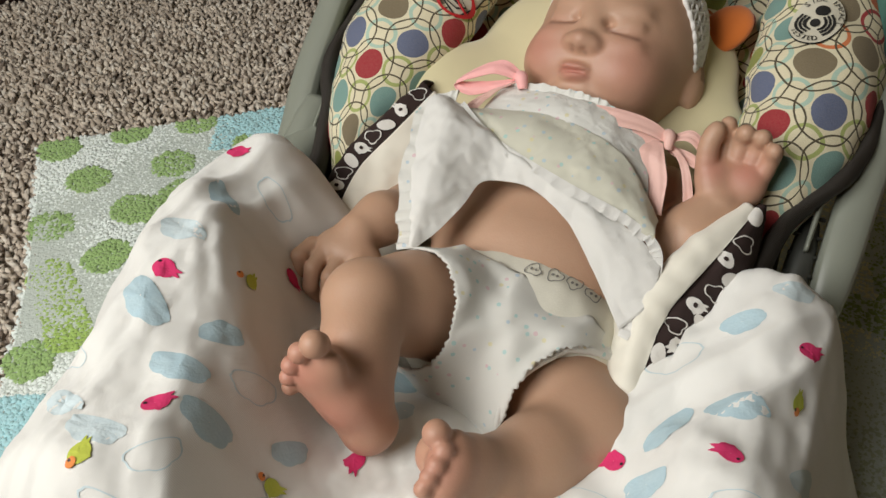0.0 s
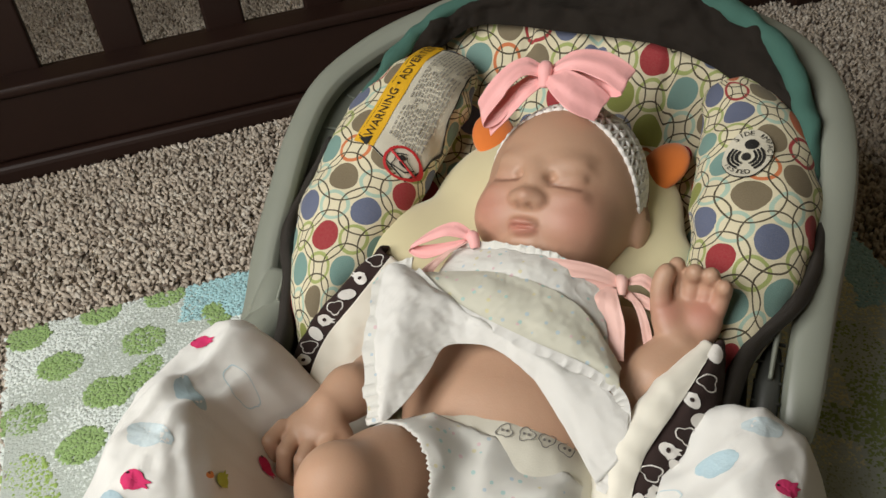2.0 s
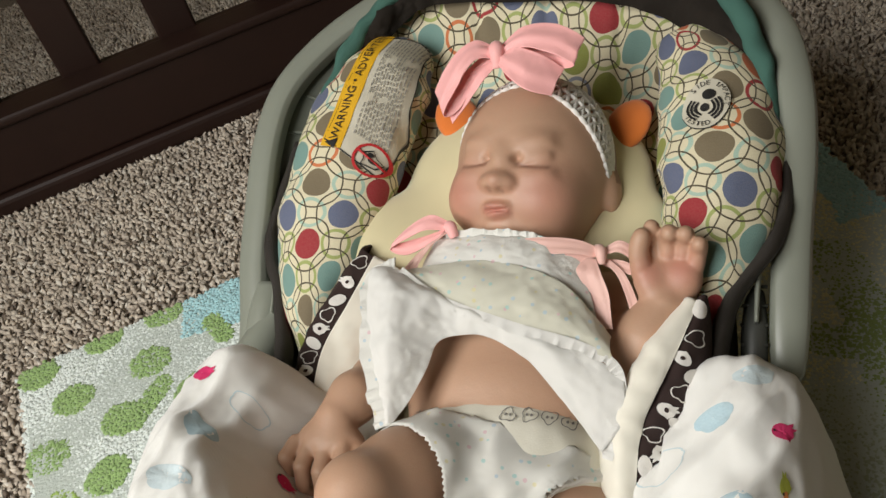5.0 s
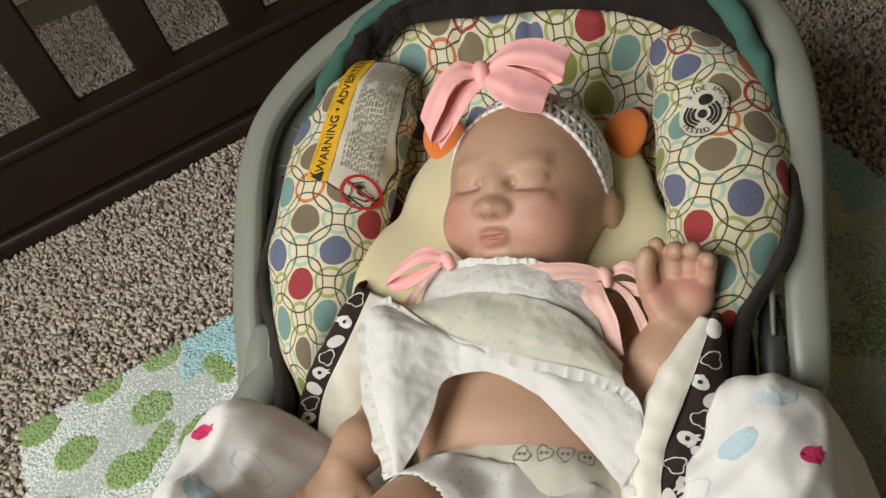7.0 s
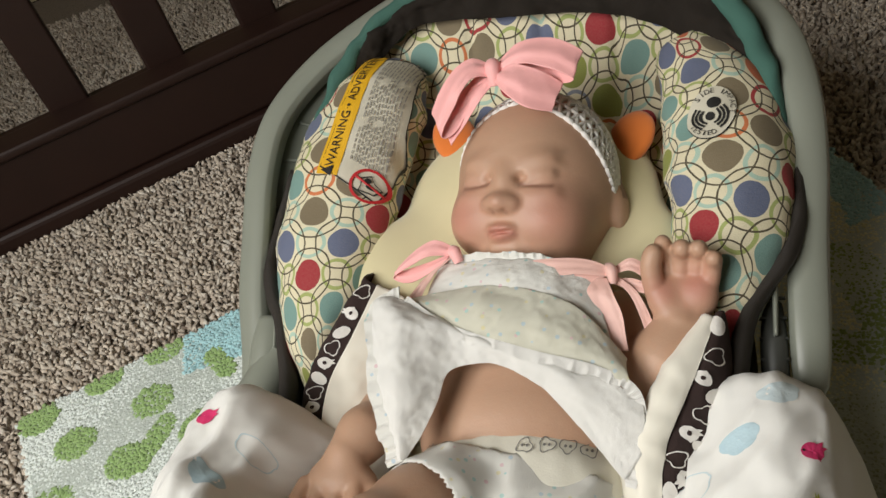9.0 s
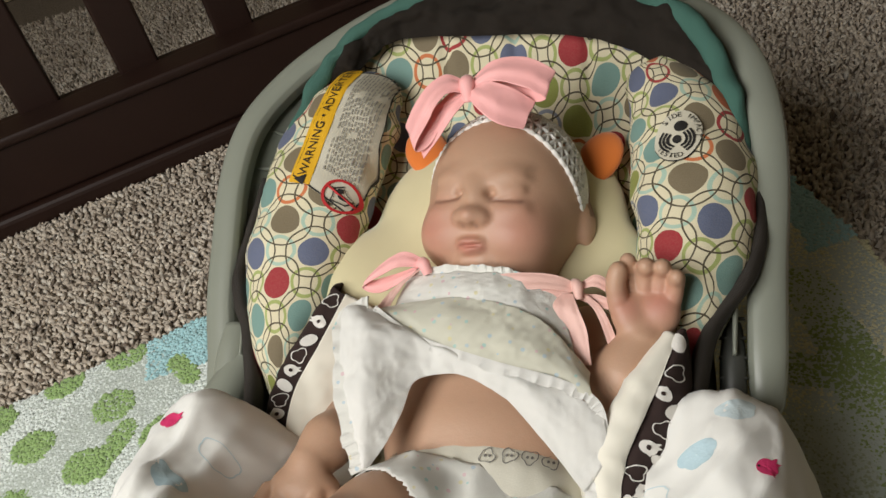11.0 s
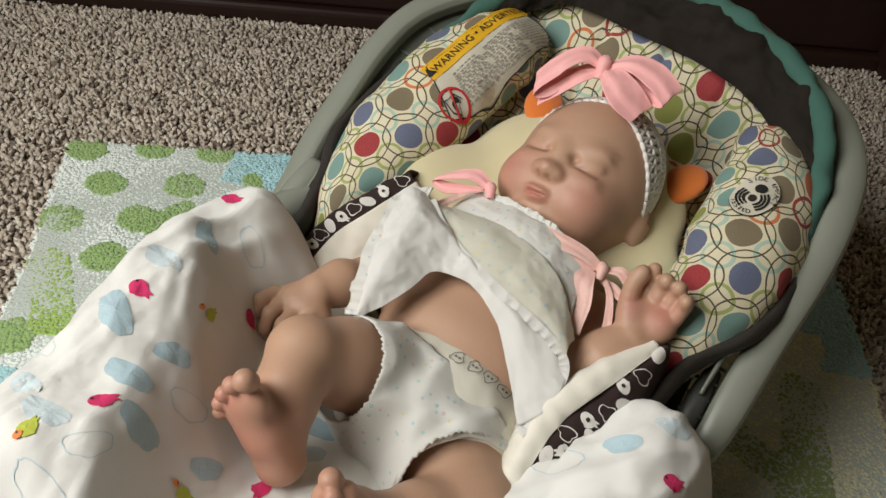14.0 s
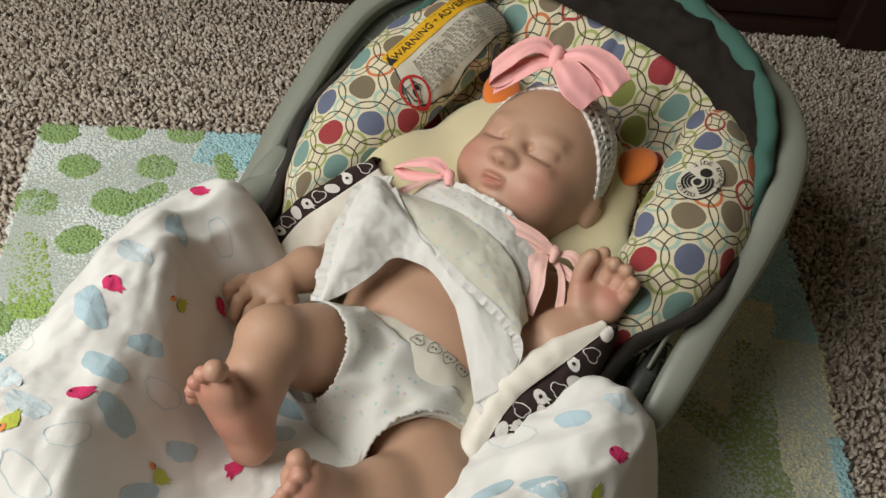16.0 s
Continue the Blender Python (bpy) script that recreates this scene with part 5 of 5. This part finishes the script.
def dress():
    top = thing("dress", "white dotted cotton doll dress pushed up over the belly", "dress", SEAT)
    part("bodice", cloth("bodice", [
        row((-0.018, -0.004, -0.002, -0.016), (-0.040, 0.136), (0.006, 0.128), (0.035, 0.122), (0.064, 0.116)),
        row((-0.006, 0.006, 0.006, -0.004), (-0.040, 0.124), (0.006, 0.116), (0.036, 0.111), (0.063, 0.106)),
        row((-0.004, 0.013, 0.012, 0.0), (-0.046, 0.108), (0.005, 0.103), (0.037, 0.096), (0.070, 0.079)),
        row((-0.006, 0.012, 0.010, -0.004), (-0.050, 0.092), (0.006, 0.085), (0.048, 0.074), (0.080, 0.052))], M["dotted_white"], 50, 60, 0.0012, 0.0016, 60, 1.0), top)
    part("neck_frill", frill("neck_frill", row((-0.008, 0.004, 0.005, -0.006), (-0.040, 0.126), (0.006, 0.118), (0.035, 0.113), (0.063, 0.108)), 0.006, M["dotted_white"], 15, 0.0012, side=np.array(ALONG) * 0.8 + np.array(UP) * 0.3), top)
    part("skirt", cloth("skirt", [
        row((0.004, 0.014, 0.014, 0.0), (-0.060, 0.096), (0.002, 0.096), (0.051, 0.083), (0.082, 0.060)),
        row((0.016, 0.022, 0.022, 0.012), (-0.054, 0.088), (0.0, 0.077), (0.045, 0.063), (0.083, 0.047)),
        row((0.018, 0.019, 0.019, 0.012), (-0.050, 0.082), (-0.022, 0.067), (0.028, 0.051), (0.085, 0.040))], M["dotted"], 40, 70, 0.0014, 0.002, 34, 4.0), top, "cream dotted skirt turned up")
    part("lining", cloth("lining", [
        row((0.026, 0.025, 0.026, 0.026, 0.018, 0.017, 0.014, 0.008), (-0.0469, -0.0098), (-0.0575, 0.008), (-0.0685, 0.045), (-0.071, 0.081), (-0.045, 0.082), (0.0, 0.062), (0.055, 0.047), (0.0915, 0.034)),
        row((0.028, 0.031, 0.036, 0.036, 0.024, 0.021, 0.017, 0.006), (-0.0455, -0.0095), (-0.0470, 0.006), (-0.0490, 0.034), (-0.0490, 0.062), (-0.0285, 0.0665), (0.006, 0.055), (0.048, 0.040), (0.0925, 0.012)),
        row((0.026, 0.023, 0.021, 0.019, 0.016, 0.015, 0.011, 0.000), (-0.0440, -0.0090), (-0.0360, 0.005), (-0.0275, 0.025), (-0.0225, 0.0425), (-0.0090, 0.0490), (0.0108, 0.0482), (0.0384, 0.0346), (0.080, -0.0040))], M["white"], 60, 120, 0.0014, 0.003, 36, 9.0), top, "white cotton lining turned out over the belly")
    part("hem_frill", frill("hem_frill", row((0.022, 0.020, 0.026, 0.029, 0.029, 0.028), (-0.0560, 0.0830), (-0.0690, 0.0795), (-0.0652, 0.0505), (-0.0560, 0.0167), (-0.0490, 0.0010), (-0.0440, -0.0100)), 0.0095, M["dotted_white"], 12, 0.0012, side=None), top, "gathered white hem frill")
    part("hem_frill", frill("hem_frill", row((0.021, 0.021, 0.021, 0.017, 0.010, 0.004, 0.0), (-0.052, 0.087), (-0.022, 0.069), (0.027, 0.054), (0.068, 0.046), (0.090, 0.037), (0.093, 0.014), (0.086, -0.008)), 0.0065, M["white"], 26, 0.0011, n=320), top, "gathered white hem frill")


def bloomers():
    top = thing("bloomers", "white dotted cotton doll bloomers over a diaper", "bloomers", SEAT)
    f = Field((-0.10, -0.13, 0.07), (0.13, 0.07, 0.27), 0.0024)
    f.egg(rec(0.012, -0.012, -0.034), (0.073, 0.052, 0.052), 0.02, (10, 0, 0))
    f.chain([(-0.016, -0.012, 0.155), (-0.028, -0.030, 0.168)], [0.036, 0.036], 0.012)
    f.chain([rec(0.036, -0.026, -0.030), rec(0.060, -0.041, -0.022)], [0.038, 0.040], 0.014)
    a, na = np.array((-0.030, -0.032, 0.170)), np.array((-0.45, -0.68, 0.58))
    b, nb = np.array(rec(0.062, -0.043, -0.022)), np.array((0.72, -0.60, 0.3))
    w, nw = np.array(rec(0.010, 0.006, 0.0)), np.array((0.12, 0.95, 0.15))

    def cut(v):
        near = np.linalg.norm(v - a, axis=1) < 0.06
        near_b = np.linalg.norm(v - b, axis=1) < 0.065
        return ~((near & (((v - a) @ na) > 0.008)) | (near_b & (((v - b) @ nb) > 0.004)) | (((v - w) @ nw) > 0))

    ob = part("bloomers_cloth", field_mesh("bloomers_cloth", f, M["dotted_white"], cut, 0.004, 30, 0.0075), top)
    sol = ob.modifiers.new("thick", "SOLIDIFY")
    sol.thickness, sol.offset = 0.0014, 1
    for c, n, r in ((b, nb, 0.0425),):
        n = n / np.linalg.norm(n)
        e1 = np.cross(n, (0, 0, 1))
        e1 /= np.linalg.norm(e1)
        e2 = np.cross(n, e1)
        pts = [c + (e1 * math.cos(t) + e2 * math.sin(t)) * r for t in np.linspace(0, 2 * math.pi, 13)]
        g = tube("leg_cuff", pts, [0.0018, 0.0026, 0.0016, 0.0028, 0.0018], [0.0022, 0.0018], M["dotted_white"], 90, 8, up=tuple(n), wrinkle=0.003)
        part("leg_cuff", g, top, "gathered leg opening")
    dia = thing("diaper", "white paper diaper with a small grey print", "diaper", SEAT)
    f = Field((-0.09, -0.07, 0.08), (0.11, 0.07, 0.25), 0.0024)
    f.egg(rec(0.011, 0.0, -0.037), (0.0705, 0.056, 0.0495), 0.02, (18, 0, 0))
    w2 = np.array(rec(0.010, 0.028, 0.0))

    def cut2(v):
        x = v[:, 0]
        dip = 0.006 * np.exp(-(((x - 0.0) / 0.022) ** 2))
        return v[:, 1] + dip + 0.12 * (v[:, 2] - 0.18) < w2[1] + 0.05 * np.abs(x - 0.01)

    ob = part("diaper_cover", field_mesh("diaper_cover", f, M["diaper"], cut2, 0.001, 60), dia)
    sol = ob.modifiers.new("thick", "SOLIDIFY")
    sol.thickness, sol.offset = 0.0014, 1
    tree = net(ob.data)
    for k, (x, y) in enumerate(((-0.038, 0.013), (-0.028, 0.010), (0.024, 0.011), (0.036, 0.012), (0.047, 0.012), (0.058, 0.011))):
        printed("printed_ring", blob(0.0046, 0.0044, k), (x, y), 50 * k, tree, M["ink"], ob, 0.0022, hole=0.87)
        for d in (-0.0013, 0.0013):
            printed("printed_dot", oval(0.0008, 0.001, 8), (x + d, y), 0, tree, M["ink"], ob, 0.0022)


def shoulder_ribbons():
    flat = np.array(ALONG)
    left = thing("shoulder_bow", "pink satin ribbon tied at the dress strap", "ribbon", SEAT, "dress ribbons")
    part("loop", ribbon("loop", [rec(-0.030, 0.128, 0.000), rec(-0.044, 0.127, 0.005), rec(-0.058, 0.121, 0.004), rec(-0.069, 0.115, 0.0), rec(-0.056, 0.117, -0.003), rec(-0.034, 0.126, -0.003)], [0.003, 0.006, 0.006, 0.003, 0.006, 0.003], flat * 0.9 + np.array((0.3, 0, 0)), M["ribbon"], bulge=0.001), left)
    part("tail", ribbon("tail", [rec(-0.032, 0.124, 0.000), rec(-0.044, 0.112, 0.002), rec(-0.053, 0.100, 0.002), rec(-0.060, 0.088, -0.004)], [0.003, 0.006, 0.007, 0.006], (0.8, 0.5, 0.2), M["ribbon_pale"], seed=2), left)
    part("knot", tube("knot", [rec(-0.034, 0.132, -0.006), rec(-0.029, 0.127, 0.001), rec(-0.026, 0.122, -0.002)], [0.003, 0.0045, 0.003], [0.003, 0.004, 0.003], M["ribbon"], 14, 10), left)
    right = thing("shoulder_bow", "pale pink satin ribbon tied at the dress strap with long tails", "ribbon", SEAT, "dress ribbons")
    part("loop", ribbon("loop", [rec(0.072, 0.111, -0.002), rec(0.058, 0.111, 0.004), rec(0.040, 0.110, 0.007), rec(0.022, 0.112, 0.007), rec(0.042, 0.106, 0.003), rec(0.068, 0.108, -0.004)], [0.003, 0.005, 0.006, 0.002, 0.005, 0.003], flat * 0.8 + np.array((0.35, 0, 0)), M["ribbon_pale"], seed=3), right)
    part("loop", ribbon("loop", [rec(0.072, 0.112, -0.004), rec(0.084, 0.114, 0.0), rec(0.094, 0.110, -0.003), rec(0.097, 0.104, -0.008), rec(0.086, 0.107, -0.008), rec(0.074, 0.109, -0.007)], [0.002, 0.004, 0.0045, 0.003, 0.004, 0.002], flat, M["ribbon_pale"], seed=5), right)
    part("tail", ribbon("tail", [rec(0.066, 0.108, -0.002), rec(0.066, 0.097, 0.002), rec(0.071, 0.084, 0.0), rec(0.078, 0.068, -0.006)], [0.004, 0.008, 0.0085, 0.004], (1, -0.1, 0.1), M["ribbon_pale"], seed=7), right)
    part("tail", ribbon("tail", [rec(0.075, 0.109, -0.004), rec(0.086, 0.100, -0.006), rec(0.094, 0.086, -0.016), rec(0.097, 0.072, -0.022)], [0.002, 0.0025, 0.003, 0.0025], (1, 0.3, 0.1), M["ribbon_pale"], seed=8), right)
    part("knot", tube("knot", [rec(0.070, 0.117, -0.006), rec(0.073, 0.111, 0.0), rec(0.074, 0.105, -0.003)], [0.0025, 0.004, 0.0025], [0.003, 0.004, 0.003], M["ribbon_pale"], 14, 10), right)


def head_band():
    top = thing("headband", "white crocheted headband round the doll's head", "headband", SEAT)
    r = np.array((0.0565, 0.064, 0.060)) * 0.965 + 0.002

    def on(phi, w):
        """A place on the head: phi across from ear to ear, w metres along towards the crown."""
        tilt = radians(23) + radians(16) * max(0, -math.sin(phi)) - w / 0.06
        d = np.array((math.sin(phi), math.cos(phi) * math.cos(tilt), math.cos(phi) * math.sin(tilt)))
        d[1] -= math.sin(abs(phi)) * 0.10 - w * 7 * math.sin(abs(phi)) ** 2
        d /= np.linalg.norm(d)
        s = 1 / math.sqrt(((d / r) ** 2).sum())
        return lie(np.array((0, 0.006, -0.006)) + d * s / 0.96)

    def half(phi):
        return np.interp(phi, (-1.6, -0.6, 0.3, 1.6), (0.009, 0.0125, 0.0175, 0.021))

    lo, hi, n = -1.6, 1.72, 34
    for fam in (1, -1):
        for s in range(n):
            a = lo + (hi - lo) * s / n
            b = a + fam * (hi - lo) / n * 2
            pts = []
            for t in np.linspace(0, 1, 7):
                phi = a + (b - a) * t + 0.012 * math.sin(t * 19)
                p = on(phi, (2 * t - 1) * half(phi))
                pts.append(p + np.array(UP) * 0.0006 * math.sin(t * 9 + s + fam))
            part("crochet_cord", tube("crochet_cord", pts, [0.0012, 0.0018, 0.0011, 0.0018, 0.0011, 0.0018, 0.0012], 0.0015, M["yarn"], 22, 6), top)
    for w in (-1, -0.34, 0.34, 1):
        pts = [on(phi, w * half(phi)) + np.array(UP) * 0.0012 * math.sin(phi * 60) for phi in np.linspace(lo, hi, 90)]
        part("crochet_edge", tube("crochet_edge", pts, 0.0019 if abs(w) == 1 else 0.0014, 0.0018, M["yarn"], 180, 6), top)
    bow = thing("hair_bow", "large pink satin bow on the headband", "bow", SEAT)
    kx, ky, kh = -0.001, 0.226, 0.026
    flat = np.array(ALONG)
    wide = (0.004, 0.008, 0.0115, 0.0105, 0.011, 0.008, 0.004)
    part("loop", ribbon("loop", [rec(kx, ky, kh), rec(kx - 0.014, ky - 0.003, kh + 0.008), rec(kx - 0.028, ky - 0.015, kh + 0.005), rec(kx - 0.039, ky - 0.029, kh - 0.004), rec(kx - 0.028, ky - 0.021, kh - 0.007), rec(kx - 0.014, ky - 0.005, kh - 0.004), rec(kx, ky, kh - 0.002)], wide, [flat, flat + (-0.1, 0, 0), flat + (-0.3, 0, 0), flat + (-0.5, 0, 0), flat + (-0.3, 0, 0), flat, flat], M["ribbon"], 60, 0.002), bow)
    part("loop", ribbon("loop", [rec(kx, ky, kh), rec(kx + 0.018, ky + 0.004, kh + 0.008), rec(kx + 0.038, ky + 0.003, kh + 0.007), rec(kx + 0.057, ky - 0.003, kh + 0.001), rec(kx + 0.042, ky + 0.002, kh - 0.006), rec(kx + 0.018, ky + 0.003, kh - 0.004), rec(kx, ky, kh - 0.002)], wide, [flat, flat + (-0.1, 0, 0), flat + (0.1, 0, 0), flat + (0.3, 0, 0), flat, flat, flat], M["ribbon"], 60, 0.002, seed=3), bow)
    part("tail", ribbon("tail", [rec(kx, ky - 0.002, kh + 0.001), rec(kx + 0.013, ky - 0.012, kh + 0.007), rec(kx + 0.028, ky - 0.019, kh + 0.005), rec(kx + 0.043, ky - 0.019, kh - 0.004)], [0.003, 0.011, 0.014, 0.011], flat + (0.35, 0, 0), M["ribbon"], 40, 0.002, seed=5), bow)
    part("tail", ribbon("tail", [rec(kx, ky - 0.002, kh - 0.002), rec(kx - 0.016, ky - 0.014, kh - 0.004), rec(kx - 0.034, ky - 0.030, kh - 0.012)], [0.003, 0.008, 0.009], flat + (-0.4, 0, 0), M["ribbon"], 30, 0.001, seed=6), bow)
    part("knot", tube("knot", [rec(kx - 0.001, ky + 0.008, kh - 0.004), rec(kx, ky, kh + 0.005), rec(kx + 0.001, ky - 0.008, kh - 0.002)], [0.004, 0.0055, 0.004], [0.004, 0.005, 0.004], M["ribbon"], 16, 12), bow)


dress()
bloomers()
shoulder_ribbons()
head_band()
